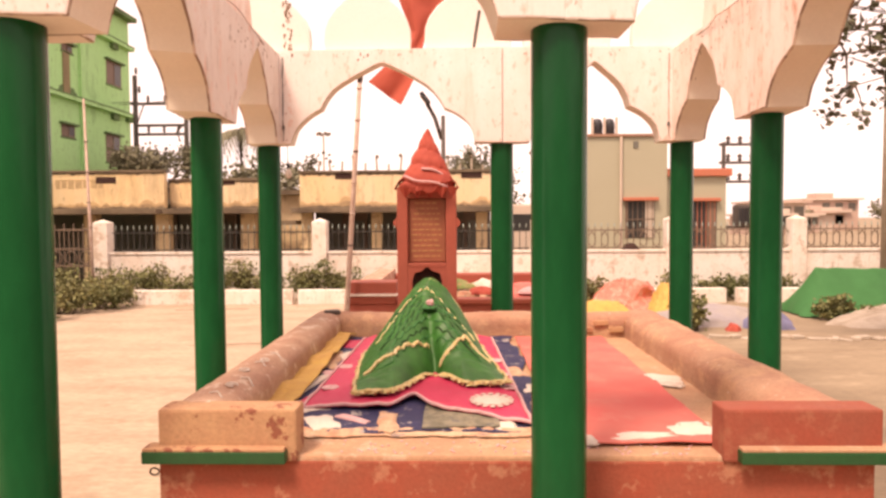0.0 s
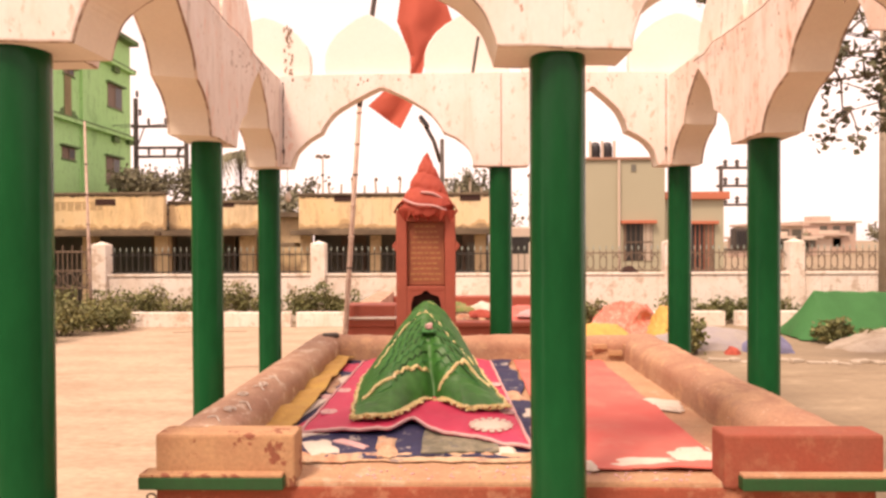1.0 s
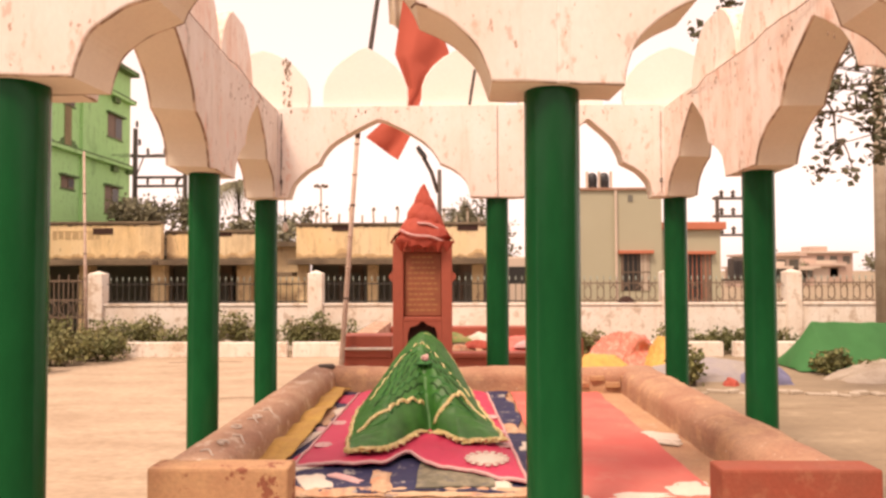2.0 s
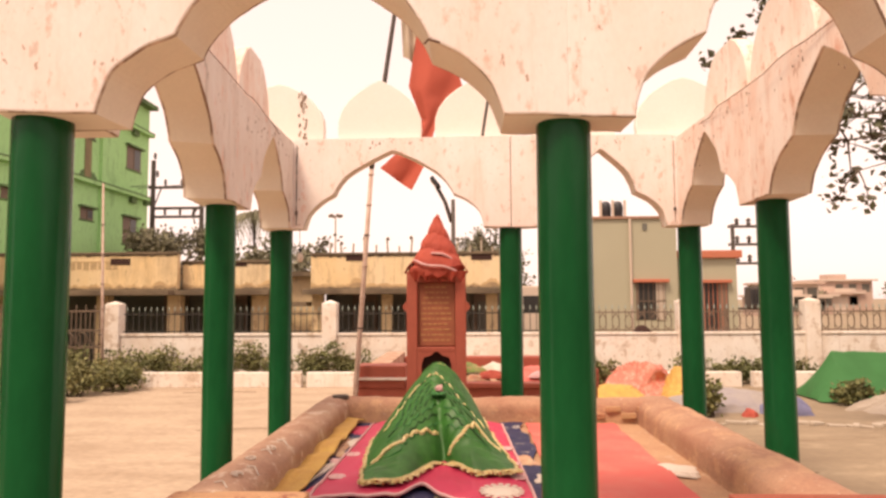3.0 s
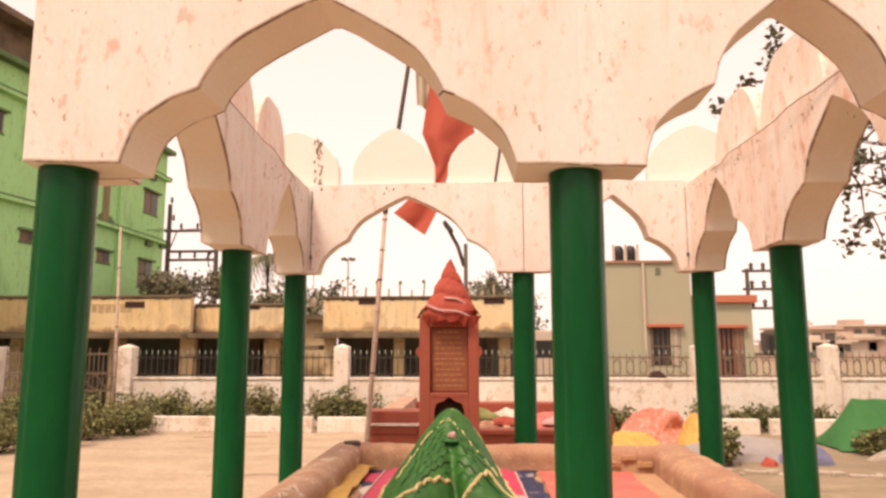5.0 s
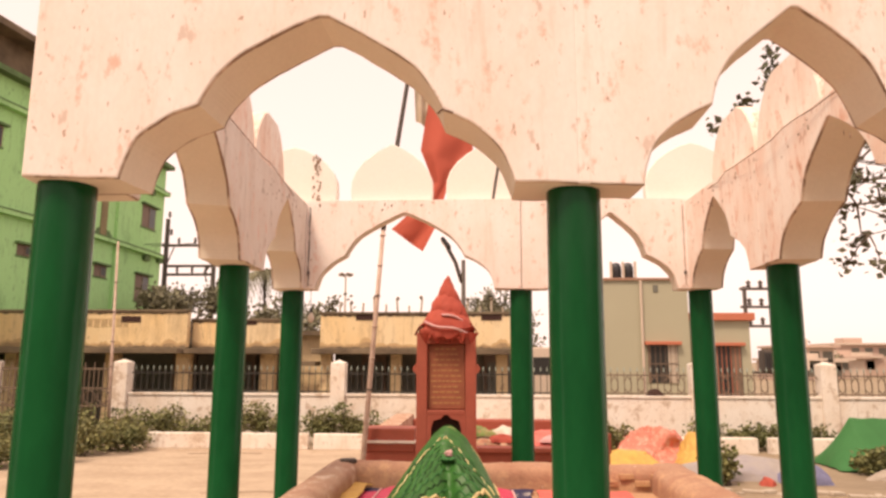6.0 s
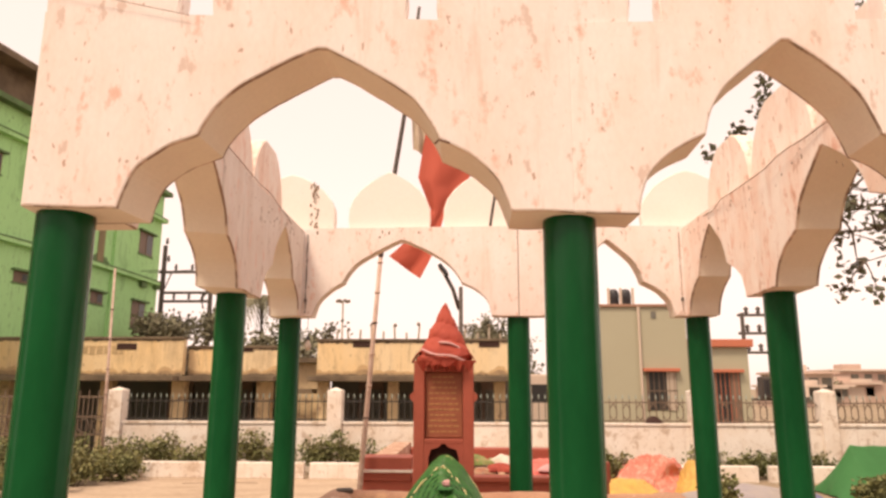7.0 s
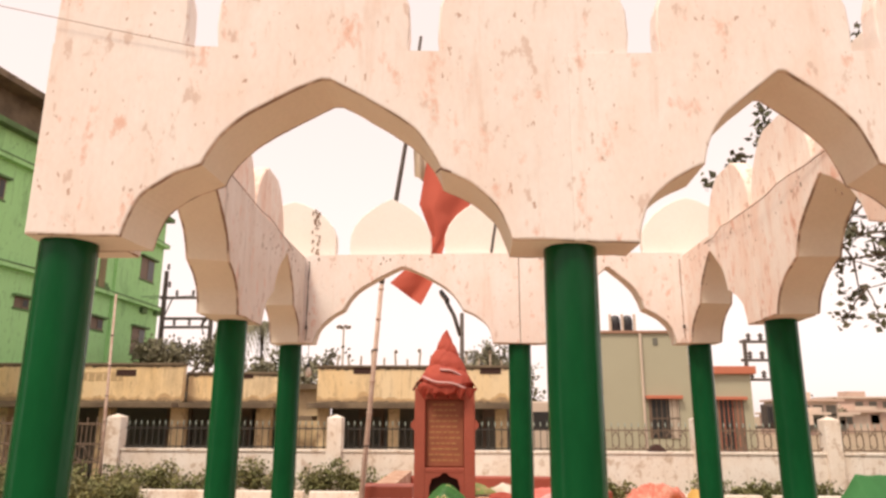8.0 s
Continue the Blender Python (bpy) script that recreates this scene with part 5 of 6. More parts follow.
def build_trees():
    # overhanging tree beside the court
    ob = thing("tree", (7.2, 8.3, 0), "large leafy tree reaching twigs over the arcade", "tree")
    rng = random.Random(77)
    trunk = tube([(0, 0, 0), (-0.05, 0, 1.6), (-0.15, 0, 3.2), (-0.2, 0.05, 5.4)], [0.26, 0.22, 0.18, 0.1], 12)
    part("trunk", trunk, M_BARK, ob, smooth=True)
    limbs, ends, twigs = bmesh.new(), [], []
    for a, b, r in (((-0.1, 0, 3.1), (4.52, 8.0, 3.10), 0.03), ((-0.12, 0, 3.3), (4.36, 8.0, 3.42), 0.05), ((-0.12, 0, 3.5), (4.50, 8.0, 3.72), 0.045), ((-0.15, 0, 3.8), (4.62, 8.0, 4.15), 0.04), ((-0.2, 0, 5.0), (5.4, 9.0, 6.8), 0.05), ((-0.2, 0, 5.2), (8.6, 9.6, 7.0), 0.06), ((-0.2, 0, 4.6), (9.2, 7.2, 6.2), 0.06)):
        a, b = Vector(a), Vector((b[0] - 7.2, b[1] - 8.3, b[2]))
        pts = [a.lerp(b, i / 8) + Vector((0, 0, 0.25 * sin(pi * i / 8))) + 0.06 * Vector((wob(i, r * 90), wob(i, r * 50, 4), wob(i, 9, r * 70))) for i in range(9)]
        join(limbs, tube(pts, [r * (1 - 0.1 * i) for i in range(9)], 6))
        for i in range(4, 9):
            for j in range(3):
                q = pts[i] + Vector((rng.uniform(-0.35, 0.25), rng.uniform(-0.3, 0.3), rng.uniform(-0.42, 0.28)))
                join(limbs, tube([tuple(pts[i]), tuple(pts[i].lerp(q, 0.5) + Vector((0, 0, 0.04))), tuple(q)], [0.014, 0.010, 0.005], 4))
                ends.append((tuple(q), 0.11))
    far = Vector((-0.18, 0.02, 3.6))
    for q in ((3.52, 8.0, 5.3), (3.50, 8.0, 5.1), (3.45, 8.0, 4.95), (3.2, 8.0, 4.68), (2.78, 8.0, 4.38), (3.15, 8.0, 4.66)):
        q = Vector(q) - Vector((7.2, 8.3, 0))
        bend = q + Vector((0.75, 0.1, -0.55))
        join(limbs, tube([tuple(far), tuple(bend), tuple(q)], [0.010, 0.006, 0.003], 4))
        twigs.append((tuple(q), 0.07))
    part("branching", limbs, M_BARK, ob, smooth=True)
    leaf_mesh("crown", rng, ends, 1900, 0.10, 0.72, M_LEAF_TREE, ob, 0.9)
    leaf_mesh("twig_leaves", rng, twigs, 120, 0.095, 0.75, M_LEAF_TREE, ob, 0.9)
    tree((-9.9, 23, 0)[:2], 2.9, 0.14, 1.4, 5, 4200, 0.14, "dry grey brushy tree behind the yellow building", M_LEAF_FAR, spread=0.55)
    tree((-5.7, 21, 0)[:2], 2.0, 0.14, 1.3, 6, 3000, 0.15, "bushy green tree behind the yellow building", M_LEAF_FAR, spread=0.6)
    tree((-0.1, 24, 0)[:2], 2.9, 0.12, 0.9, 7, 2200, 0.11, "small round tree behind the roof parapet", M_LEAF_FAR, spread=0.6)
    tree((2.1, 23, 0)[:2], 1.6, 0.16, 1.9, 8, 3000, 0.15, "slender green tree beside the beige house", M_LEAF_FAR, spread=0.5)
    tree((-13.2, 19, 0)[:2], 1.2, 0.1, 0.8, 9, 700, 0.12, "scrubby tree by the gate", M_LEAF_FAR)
    rng = random.Random(21)
    for k in range(9):
        x = 24 + k * 6.5 + rng.uniform(-2, 2)
        tree((x, 70 + rng.uniform(-6, 10)), 1.2, 0.2, 1.7, 30 + k, 700, 0.4, "distant tree among houses with haze-paled leaf colour", M_LEAF_FAR, depth=2, spread=0.8)
    # palm
    ob = thing("palm_tree", (-8.0, 25, 0), "tall palm with drooping grey-green fronds", "palm")
    part("trunk", tube([(0, 0, 0), (0.1, 0, 2.4), (0.05, 0, 4.9)], [0.18, 0.15, 0.12], 10), M_BARK, ob, smooth=True)
    for k in range(15):
        a = 2 * pi * k / 15 + rng.uniform(-0.15, 0.15)
        lift = rng.uniform(0.1, 0.9)
        spine = [Vector((0.05 + 1.5 * t * cos(a), 1.5 * t * sin(a), 4.9 + lift * t - (1.5 + 0.5 * lift) * t * t)) for t in [i / 10 for i in range(11)]]
        verts, faces = [], []
        for i, p in enumerate(spine[1:], 1):
            d = (spine[i] - spine[i - 1]).normalized()
            side = d.cross(Vector((0, 0, 1))).normalized()
            for sg in (-1, 1):
                for j in range(3):
                    q = p - d * (0.05 * j)
                    e = q + side * sg * 0.36 * (1.1 - i / 11) + d * 0.22 - Vector((0, 0, 0.30))
                    b = len(verts)
                    verts += [tuple(q), tuple(q + d * 0.06), tuple(e)]
                    faces.append((b, b + 1, b + 2))
        me = bpy.data.meshes.new("frond")
        me.from_pydata(verts, [], faces)
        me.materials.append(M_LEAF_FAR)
        new("frond", me).parent = ob


build_trees()


# ---- yellow building ----
def build_yellow():
    b = thing("yellow_building", (0, 17.5, 0), "low yellow limewashed building with verandah and mouldy canopy", "building")
    rng = random.Random(62)
    segs = [(-13.2, -7.55, 0.0, 2.93), (-7.55, -5.15, 0.35, 2.72), (-4.07, 0.85, 0.0, 2.87)]
    for x0, x1, y, top in segs:
        part("parapet", box(x0, x1, y, y + 0.2, 1.96, top - 0.06, 0.01), M_YELLOW, b)
        part("parapet_coping", box(x0 - 0.03, x1 + 0.03, y - 0.04, y + 0.24, top - 0.06, top, 0.01), M_SLAB, b, "mouldy dark coping")
        part("canopy", box(x0 - 0.05, x1 + 0.1, y - 0.75, y + 0.1, 1.80, 1.93, 0.015), M_SLAB, b, "stained concrete canopy slab")
        part("roof", box(x0, x1, y + 0.2, y + 5, 2.2, 2.35), M_SLAB, b)
        # Back wall and ceiling are darkened in colour for the verandah's shade.
        part("back_wall", box(x0, x1, y + 1.9, y + 2.1, 0, 2.2), M_SHADE_TONE, b, "verandah wall in a colour darkened for shade")
        part("end_wall", box(x0, x0 + 0.2, y + 2.1, y + 5, 0, 2.2), M_YELLOW, b)
        part("end_wall", box(x1 - 0.2, x1, y + 2.1, y + 5, 0, 2.2), M_YELLOW, b)
        part("verandah_ceiling", box(x0, x1, y + 0.2, y + 1.9, 2.05, 2.2), M_SHADE_TONE, b)
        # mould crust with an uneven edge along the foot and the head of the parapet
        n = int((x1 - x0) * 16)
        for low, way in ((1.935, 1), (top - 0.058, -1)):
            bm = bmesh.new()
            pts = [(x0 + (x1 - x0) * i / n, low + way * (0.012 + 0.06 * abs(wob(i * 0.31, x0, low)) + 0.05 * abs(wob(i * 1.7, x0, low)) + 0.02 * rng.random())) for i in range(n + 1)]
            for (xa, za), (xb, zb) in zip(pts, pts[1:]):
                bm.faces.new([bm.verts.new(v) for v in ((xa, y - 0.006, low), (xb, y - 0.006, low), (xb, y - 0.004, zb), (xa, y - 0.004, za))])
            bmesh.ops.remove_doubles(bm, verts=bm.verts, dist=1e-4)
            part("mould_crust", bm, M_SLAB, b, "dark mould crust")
        # rain stains rising from the canopy, with ragged tops
        for lift, mat, out in ((0.20, M_YSTAIN_PALE, 0.002), (0.12, M_YSTAIN, 0.003)):
            bm = bmesh.new()
            pts = [(x0 + (x1 - x0) * i / n, 1.935 + lift * (0.25 + 1.5 * abs(wob(i * 0.13, x0, lift)) + 0.5 * abs(wob(i * 0.9, x0, lift)) + 0.2 * rng.random())) for i in range(n + 1)]
            for (xa, za), (xb, zb) in zip(pts, pts[1:]):
                bm.faces.new([bm.verts.new(v) for v in ((xa, y - out, 1.935), (xb, y - out, 1.935), (xb, y - out, zb), (xa, y - out, za))])
            bmesh.ops.remove_doubles(bm, verts=bm.verts, dist=1e-4)
            part("rain_stain", bm, mat, b, "brown rain stain")
    part("link_wall", box(-5.15, -4.07, 0.9, 1.1, 0, 2.3), M_COLUMN, b)
    part("link_roof", box(-5.15, -4.07, 0.6, 3, 2.3, 2.42), M_SLAB, b)
    part("lean_to", box(-5.1, -4.15, -0.1, 0.6, 1.5, 1.62, 0.01), M_SLAB, b)
    for x, w, y in ((-12.2, 0.3, 0), (-9.5, 0.32, 0), (-7.62, 0.35, 0), (-5.52, 0.38, 0.35), (-3.9, 0.28, 0), (-2.12, 0.26, 0), (-0.5, 0.26, 0), (0.55, 0.28, 0)):
        part("column", box(x - w / 2, x + w / 2, y, y + 0.28, 0, 1.82, 0.015), M_COLUMN, b, "peeling yellow verandah column")
    for x0, x1 in ((-9.0, -7.85), (-7.3, -5.8), (-3.6, -2.4), (-1.8, -0.7), (-0.2, 0.35)):
        part("low_wall", box(x0, x1, 0.08, 0.2, 0, 0.55), M_COLUMN, b)
        d = part("door", box(x0 + 0.3, x0 + 1.0, 1.84, 1.9, 0.1, 1.9), M_SHUTTER, b, "brown panelled door")
        part("door_panel", box(x0 + 0.4, x0 + 0.9, 1.825, 1.84, 0.4, 1.6), M_SHADE_TONE, d)
    for x, y, z in ((-9.05, 0, 2.6), (-6.1, 0.35, 2.56), (-2.9, 0, 2.66), (0.3, 0, 2.66)):
        part("drain_hole", box(x - 0.26, x + 0.26, y - 0.012, y + 0.02, z, z + 0.16), M_DARK, b, "dark drain opening")
    rng = random.Random(2)
    for k in range(15):
        x = -3.6 + k * 0.30
        h = rng.uniform(0.22, 0.42) if k % 2 else rng.uniform(0.1, 0.28)
        part("roof_stub", tube([(x, 0.1, 2.86), (x + rng.uniform(-0.03, 0.03), 0.1, 2.86 + h)], 0.028, 6), M_CONC, b, "pale concrete stub")
        if k % 2:
            part("stub_cap", lathe([(0.03, 0), (0.05, 0.03), (0.03, 0.09)], 6, (x, 0.1, 2.84 + h)), M_SLAB, b)
    x = -10.35
    while x < -9.2:
        d = rng.uniform(0.07, 0.17)
        part("sign_lettering", box(x, x + d, -0.008, 0.004, 2.46 + rng.uniform(0, 0.03), 2.66), M_LETTER, b, "faded painted lettering")
        x += d + 0.05
    part("letter_rule", box(-10.35, -9.1, -0.008, 0.004, 2.67, 2.69), M_LETTER, b)


M_LETTER = material("faded_brown_lettering", (0.46, 0.33, 0.19), 0.9, (0.6, 0.43, 0.24), 8, 0.7, 0.1, 0.05)
build_yellow()


# ---- green building ----
def build_green():
    b = thing("green_building", (-12.45, 26, 0), "tall bright green apartment block with mouldy ledges", "building")

    def face(name_u, u0, u1, z0, z1, out0, out1, mat, frame_pose, label="", name="wall", parent=None):
        ob = part(name, box(u0, u1, out0, out1, z0, z1), mat, parent or b, label)
        if parent is None:
            ob.matrix_basis = frame_pose
        return ob
    # local u runs along the wall towards the court, out is +y in the wall's own axes
    far = pose(0, 0, 0, 0, 0, -90)
    near = pose(-0.55, -5.4, 0, 0, 0, math.degrees(math.atan2(-1, -0.13)))
    for m, length, wins in ((far, 6.0, ((1.18, 1.05, 6.52, 7.35), (1.36, 1.0, 3.74, 4.72), (4.2, 0.75, 4.32, 4.70), (4.15, 0.6, 7.02, 7.25))),
                            (near, 12.0, ((1.55, 0.57, 4.6, 4.92), (3.0, 0.5, 7.5, 8.1), (5.2, 0.7, 4.3, 5.3), (5.2, 0.7, 7.2, 8.2), (8.2, 0.7, 7.2, 8.2), (8.2, 0.7, 4.3, 5.3)))):
        top = 9.1 if length < 8 else 9.55
        face("", 0, length, 0, top, -7.0, 0.0, M_MINT, m)
        for z in ((2.6, 5.60, 8.12) if length < 8 else (2.8, 5.75, 8.75)):
            face("", -0.08, length, z - 0.10, z + 0.02, -0.02, 0.20, M_MINT, m, "green projecting ledge", "ledge")
            face("", -0.085, length, z + 0.02, z + 0.055, -0.02, 0.215, M_MINT_EDGE, m, "dark mould on the ledge", "ledge_mould")
        face("", -0.1, length, top, top + 0.16, -7.1, 0.3, M_MINT_EDGE, m, "mouldy roof ledge", "cornice")
        for u, w, z0, z1 in wins:
            win = face("", u - w / 2, u + w / 2, z0, z1, -0.02, 0.012, M_SHUTTER, m, "brown shuttered window", "window")
            part("frame", box(u - w / 2 - 0.05, u + w / 2 + 0.05, -0.01, 0.03, z0 - 0.05, z0), M_MINT_EDGE, win)
            part("frame", box(u - w / 2 - 0.1, u + w / 2 + 0.1, -0.01, 0.14, z1, z1 + 0.06), M_MINT_EDGE, win)
            part("mullion", box(u - 0.02, u + 0.02, 0.012, 0.025, z0, z1), M_SHUTTER, win)
            part("pane", box(u - w / 2 + 0.05, u - 0.04, 0.010, 0.018, z0 + 0.06, z1 - 0.06), M_GLASS_DARK, win)
        for u in ((3.45,) if length < 8 else (0.4, 6.8)):
            face("", u - 0.05, u + 0.05, 0.2, 9.0, 0.0, 0.1, M_MINT_EDGE if u != 3.45 else M_MINT, m, "rain pipe on the wall", "pipe")
    # weathered downpipe chase, mould where it meets the ledge, small drain boxes under the ledges
    face("", 4.05, 4.42, 5.66, 7.0, -0.02, 0.03, M_CHASE, far, "brown weathered pipe chase", "pipe_chase")
    rng = random.Random(17)
    for k in range(26):
        u = 4.2 + rng.gauss(0, 0.45)
        r = rng.uniform(0.10, 0.22) * max(0.3, 1 - abs(u - 4.2))
        blot = bmesh.new()
        c = blot.verts.new((u, 0.016, 5.66 + r * 0.8))
        ring = [blot.verts.new((u + r * rng.uniform(0.6, 1.2) * cos(a), 0.006, 5.66 + max(0, r * 0.8 + r * rng.uniform(0.6, 1.3) * sin(a)))) for a in [2 * pi * i / 8 for i in range(8)]]
        for i in range(8):
            blot.faces.new((c, ring[i], ring[(i + 1) % 8]))
        part("mould_patch", blot, M_MINT_EDGE, b, "dark mould patch").matrix_basis = far
    for u, z in ((1.25, 5.28), (1.2, 7.82), (0.15, 5.35)):
        face("", u - 0.2, u + 0.2, z, z + 0.2, -0.02, 0.12, M_MINT_EDGE, far, "small dark drain box", "drain_box")
    for k in range(3):
        face("", 1.4 + k * 1.9, 2.6 + k * 1.9, 9.26, 9.30 + 0.05 * k, -0.3, 0.22, M_MINT_EDGE, far, "dark mould along the parapet", "parapet_mould")
    face("", 0.9, 12.0, 9.7, 10.7, -4.0, -0.1, M_SLAB, near, "unplastered dark roof storey", "roof_storey")
    face("", 0.5, 12.0, 10.7, 10.9, -4.2, 0.5, M_SLAB, near, "dark overhanging roof slab", "roof_slab")


M_CHASE = material("rusty_chase", (0.30, 0.24, 0.13), 0.9, (0.20, 0.15, 0.09), 3, 0.8, 0.2, 0.2, streak=True)
build_green()


# ---- beige house ----
def build_house():
    h = thing("beige_house", (0, 20, 0), "grey beige plastered house with terracotta edges", "house")
    part("wall", box(2.55, 5.95, 0, 5, 0, 3.95, 0.01), M_BEIGE, h)
    part("roof_edge", box(2.5, 6.0, -0.06, 5.1, 3.95, 4.03, 0.01), M_TERRA_DULL, h, "dull brownish roof edge")
    part("annex_wall", box(5.95, 7.72, 0.25, 4.5, 0, 2.82, 0.01), M_BEIGE, h)
    part("annex_parapet", box(5.95, 7.85, 0.12, 4.6, 2.82, 3.04, 0.02), M_TERRA, h, "terracotta annex parapet")
    for x0, x1, z0, z1, y in ((4.75, 5.6, 1.05, 2.12, 0), (6.7, 7.45, 0.45, 2.1, 0.25)):
        w = part("window", box(x0, x1, y - 0.012, y + 0.05, z0, z1), M_GLASS_DARK, h, "dark barred window")
        part("lintel", box(x0 - 0.08, x1 + 0.08, y - 0.16, y, z1, z1 + 0.09, 0.01), M_TERRA, w, "terracotta lintel")
        part("frame", box(x1 - 0.28, x1 - 0.02, y - 0.03, y - 0.012, z0, z1), M_CONC if y == 0 else M_SHUTTER, w)
        part("frame", box(x0, x0 + 0.06, y - 0.03, y - 0.012, z0, z1), M_SHUTTER, w)
        for k in range(6):
            x = x0 + (k + 0.5) * (x1 - x0) / 6
            part("bar", tube([(x, y - 0.025, z0), (x, y - 0.025, z1)], 0.012, 5), M_IRON if y == 0 else M_TERRA, w)
        part("crossbar", box(x0, x1, y - 0.03, y - 0.018, (z0 + z1) / 2 - 0.015, (z0 + z1) / 2 + 0.015), M_IRON, w)
    part("rain_pipe", tube([(4.62, -0.06, 0), (4.62, -0.06, 3.95)], 0.04, 8), M_FARPALE, h, "pale rain pipe")
    part("vent", box(4.98, 5.12, -0.02, 0.02, 3.62, 3.82), M_SHADE_TONE, h)
    t = thing("water_tank", (4.32, 21.0, 4.06), "black plastic water tank on the roof", "water tank")
    for x in (-0.18, 0.18):
        part("tank_body", lathe([(0.14, 0), (0.165, 0.05), (0.16, 0.2), (0.168, 0.22), (0.16, 0.4), (0.12, 0.5), (0.05, 0.53)], 18, (x, 0, 0.02)), M_BLACK, t, smooth=True)
    for x in (-0.36, 0, 0.36):
        part("tank_stand", box(x - 0.035, x + 0.035, -0.22, -0.16, 0, 0.56), M_FARPALE, t, "pale stand post")
    v = thing("van", (2.15, 19.0, 0), "white parked van seen behind the fence", "van")
    part("body", prism([(-0.9, 0.35), (0.9, 0.35), (0.9, 1.2), (0.6, 1.95), (0.4, 2.02), (-0.85, 2.02), (-0.9, 1.9)], 0, 1.6, bevel=0.03), M_FARPALE, v)
    part("side_window", box(-0.7, 0.3, -0.012, 0.004, 1.3, 1.75), M_GLASS_DARK, v)
    for x in (-0.55, 0.55):
        w = part("wheel", lathe([(0.1, -0.09), (0.29, -0.08), (0.3, 0), (0.29, 0.08), (0.1, 0.09)], 18), M_BLACK, v)
        w.matrix_basis = pose(x, 0.02, 0.3, 90, 0, 0)
        part("hub", lathe([(0.1, 0.085), (0.12, 0.1), (0.05, 0.11)], 12), M_CONC, w)


build_house()


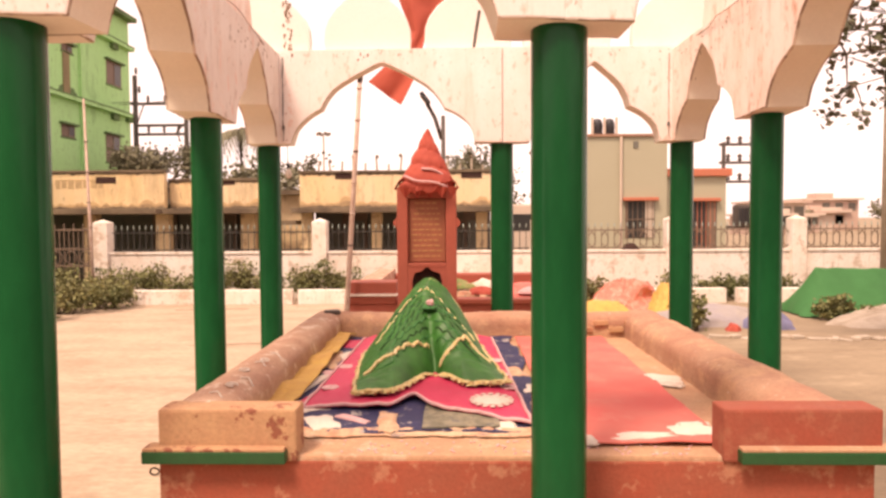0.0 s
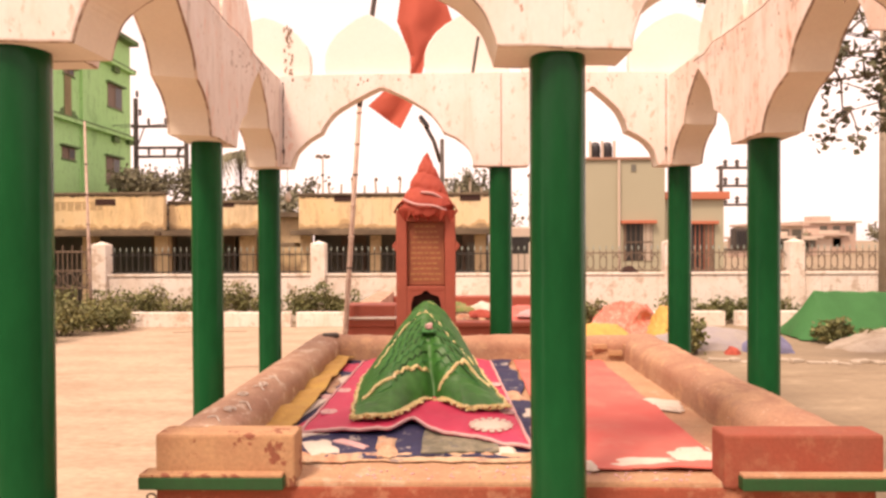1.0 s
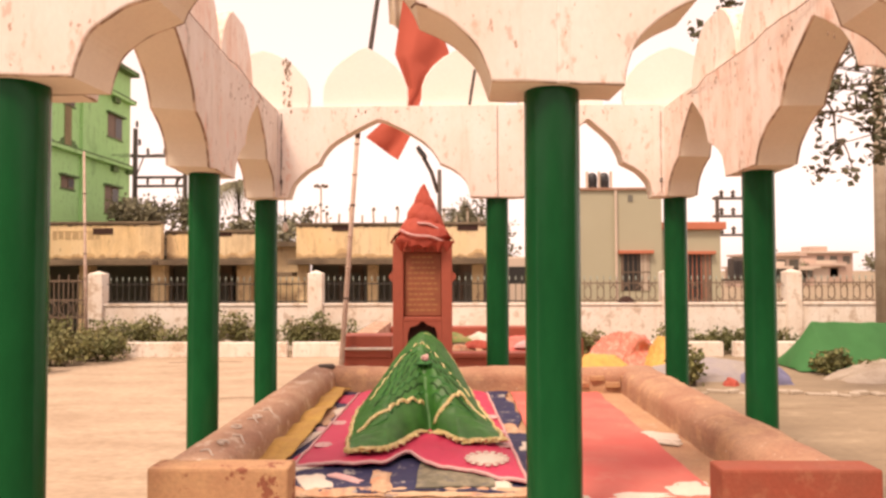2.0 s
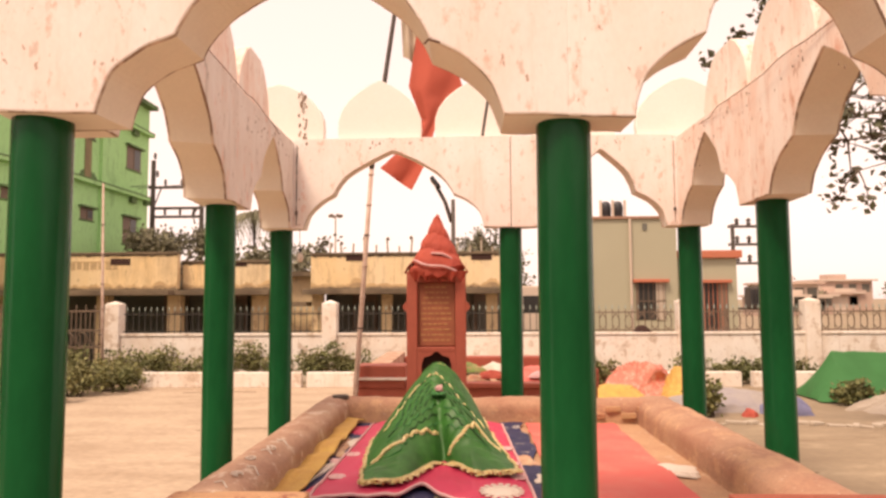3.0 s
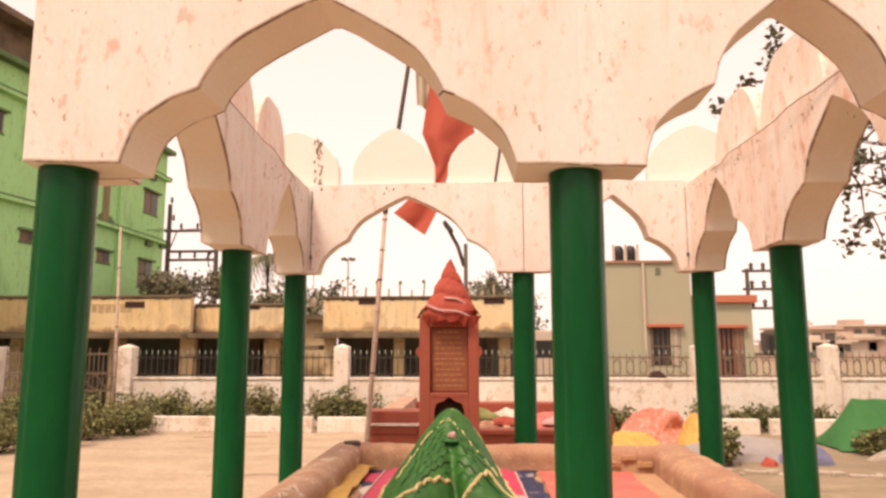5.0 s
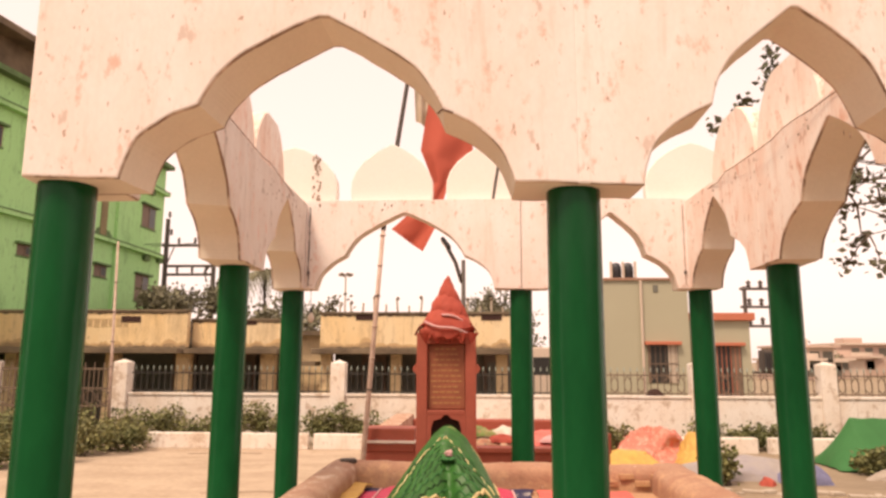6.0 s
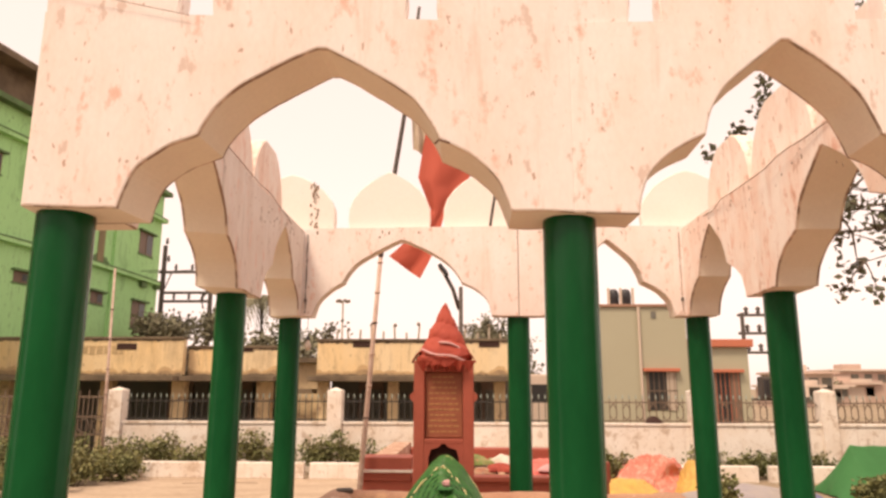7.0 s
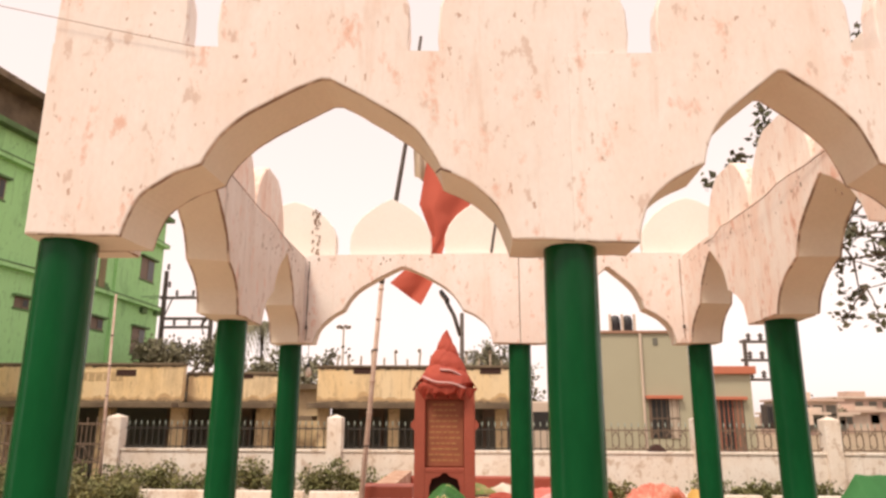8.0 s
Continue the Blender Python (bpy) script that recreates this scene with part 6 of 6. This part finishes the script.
# ---- power lines and poles ----
def build_poles():
    p = thing("power_frame", (-11.3, 24, 0), "dark steel power pole frame with insulators", "power pole")
    part("pole", tube([(0, 0, 0), (0, 0, 6.7)], [0.11, 0.08], 8), M_POLE, p)
    part("pole", tube([(1.78, 0, 0), (1.78, 0, 5.4)], [0.11, 0.08], 8), M_POLE, p)
    for x0, x1, z in ((-0.15, 1.9, 5.72), (0, 1.8, 4.97), (0, 1.8, 4.66), (-0.1, 1.9, 3.75)):
        part("crossarm", box(x0, x1, -0.05, 0.05, z - 0.045, z + 0.045), M_POLE, p)
    for k, (x, z) in enumerate(((0.15, 6.1), (0.05, 6.75), (0.45, 5.78), (1.05, 5.78), (0.45, 4.72), (1.0, 4.72), (1.5, 4.72), (0.5, 3.8), (1.0, 3.8), (1.5, 3.8))):
        part("insulator", lathe([(0.02, 0), (0.06, 0.03), (0.03, 0.07), (0.07, 0.1), (0.03, 0.15), (0.06, 0.18), (0.01, 0.24)], 8, (x, 0, z)), M_POLE, p)
    part("brace", tube([(0, 0, 4.9), (0.3, 0, 5.7)], 0.025, 5), M_POLE, p)
    part("switch_arm", tube([(1.55, 0, 4.4), (1.45, 0, 4.75), (1.62, 0, 4.95)], 0.04, 5), M_POLE, p)
    q = thing("transformer_frame", (9.5, 24, 0), "dark steel transformer frame with insulators", "power pole")
    for x in (-0.45, 0.7):
        part("pole", tube([(x, 0, 0), (x, 0, 4.2)], 0.07, 8), M_POLE, q)
    for z in (4.12, 3.5, 2.85, 1.3):
        part("crossarm", box(-0.6, 1.1, -0.05, 0.05, z - 0.045, z + 0.045), M_POLE, q)
    part("transformer", box(-0.05, 0.55, -0.25, 0.25, 1.35, 2.05, 0.05), M_POLE, q)
    for k in range(6):
        part("fin", box(-0.02 + k * 0.1, 0.02 + k * 0.1, -0.32, -0.25, 1.45, 1.95), M_BLACK, q)
    for x in (-0.3, 0.1, 0.5, 0.9):
        for z in (3.55, 2.9, 4.16):
            part("insulator", lathe([(0.03, 0), (0.09, 0.06), (0.04, 0.12), (0.1, 0.17), (0.02, 0.26)], 8, (x, 0, z)), M_POLE, q)
    c = thing("concrete_pole", (8.28, 13.55, 0), "tall pale concrete utility pole", "utility pole")
    part("pole", tube([(0, 0, 0), (0, 0, 8.0)], [0.13, 0.09], 12), M_CONC, c, smooth=True)
    part("crossarm", box(-0.5, 0.5, -0.04, 0.04, 7.4, 7.5), M_POLE, c)
    l = thing("bamboo_pole", (-7.35, 13.6, 0), "slim weathered bamboo pole standing by the gate", "pole")
    part("cane", tube([(0.02, 0, 0), (-0.03, 0, 1.5), (-0.09, 0, 4.05)], [0.035, 0.032, 0.02], 8), M_BAMBOO, l, smooth=True)
    for z in (0.5, 1.0, 1.5, 2.0, 2.6, 3.2):
        part("joint", lathe([(0.03, -0.01), (0.042, 0), (0.03, 0.01)], 8, (-0.005 - 0.02 * z, 0, z)), M_POLE, l)
    m = thing("light_mast", (-11.8, 60, 0), "distant tall mast with a ring of floodlights", "light mast")
    part("mast", tube([(0, 0, 0), (0, 0, 9.1)], [0.12, 0.07], 8), M_CONC, m)
    for k in range(6):
        a = k * pi / 3
        part("floodlight", box(0.5 * cos(a) - 0.13, 0.5 * cos(a) + 0.13, 0.5 * sin(a) - 0.1, 0.5 * sin(a) + 0.1, 9.0, 9.25, 0.02), M_SLAB, m)
    for i, (a, b) in enumerate((((-11.2, 24, 5.8), (-30, 34, 8.5)), ((-10.3, 24, 5.8), (-30, 35, 8.3)))):
        a, b = Vector(a), Vector(b)
        pts = [tuple(a.lerp(b, k / 10) - Vector((0, 0, 0.5 * sin(pi * k / 10)))) for k in range(11)]
        tagged(part("overhead_wire", tube(pts, 0.012, 4), M_BLACK), "thin black overhead power wire", "wire", "overhead wires")


build_poles()


# ---- far houses ----
def far_house(x, y, w, d, h, mat, seed):
    rng = random.Random(seed)
    b = thing("far_house", (x, y, 0), "distant flat-roofed house in haze-paled plaster colour", "house", "distant houses")
    part("wall", box(-w / 2, w / 2, 0, d, 0, h), mat, b)
    part("roof", box(-w / 2 - 0.4, w / 2 + 0.4, -0.6, d, h, h + 0.22), M_FARPALE if mat is M_FARHOUSE else M_FARHOUSE, b)
    part("stair_room", box(-w * 0.2, w * 0.15, d * 0.3, d * 0.7, h + 0.22, h + 0.9), mat, b)
    part("balcony", box(-w * 0.35, w * 0.1, -1.0, 0, h * 0.52, h * 0.52 + 0.9), M_FARPALE, b)
    for k in range(4):
        wx = -w / 2 + (k + 0.5) * w / 4
        for z in (0.9, h - 1.35):
            if rng.random() < 0.8:
                part("window", box(wx - 0.45, wx + 0.45, -0.02, 0.05, z, z + 1.0), M_SHADE_TONE, b)


def build_far():
    rng = random.Random(51)
    for k in range(22):
        x, y = 30 + 2.1 * k + rng.uniform(-1, 1), 66 + 2.2 * (k % 9) * rng.uniform(0.8, 1.2) + 0.5 * k
        w, d, h = rng.uniform(3.0, 6.5), rng.uniform(4, 6), rng.choice((1.7, 2.0, 2.4, 2.8, 3.4)) * rng.uniform(0.9, 1.05) * y / 75
        mat, s = (M_FARHOUSE, M_FARPALE, M_FARHOUSE)[k % 3], k
        far_house(x, y, w, d, h, mat, s)


build_far()
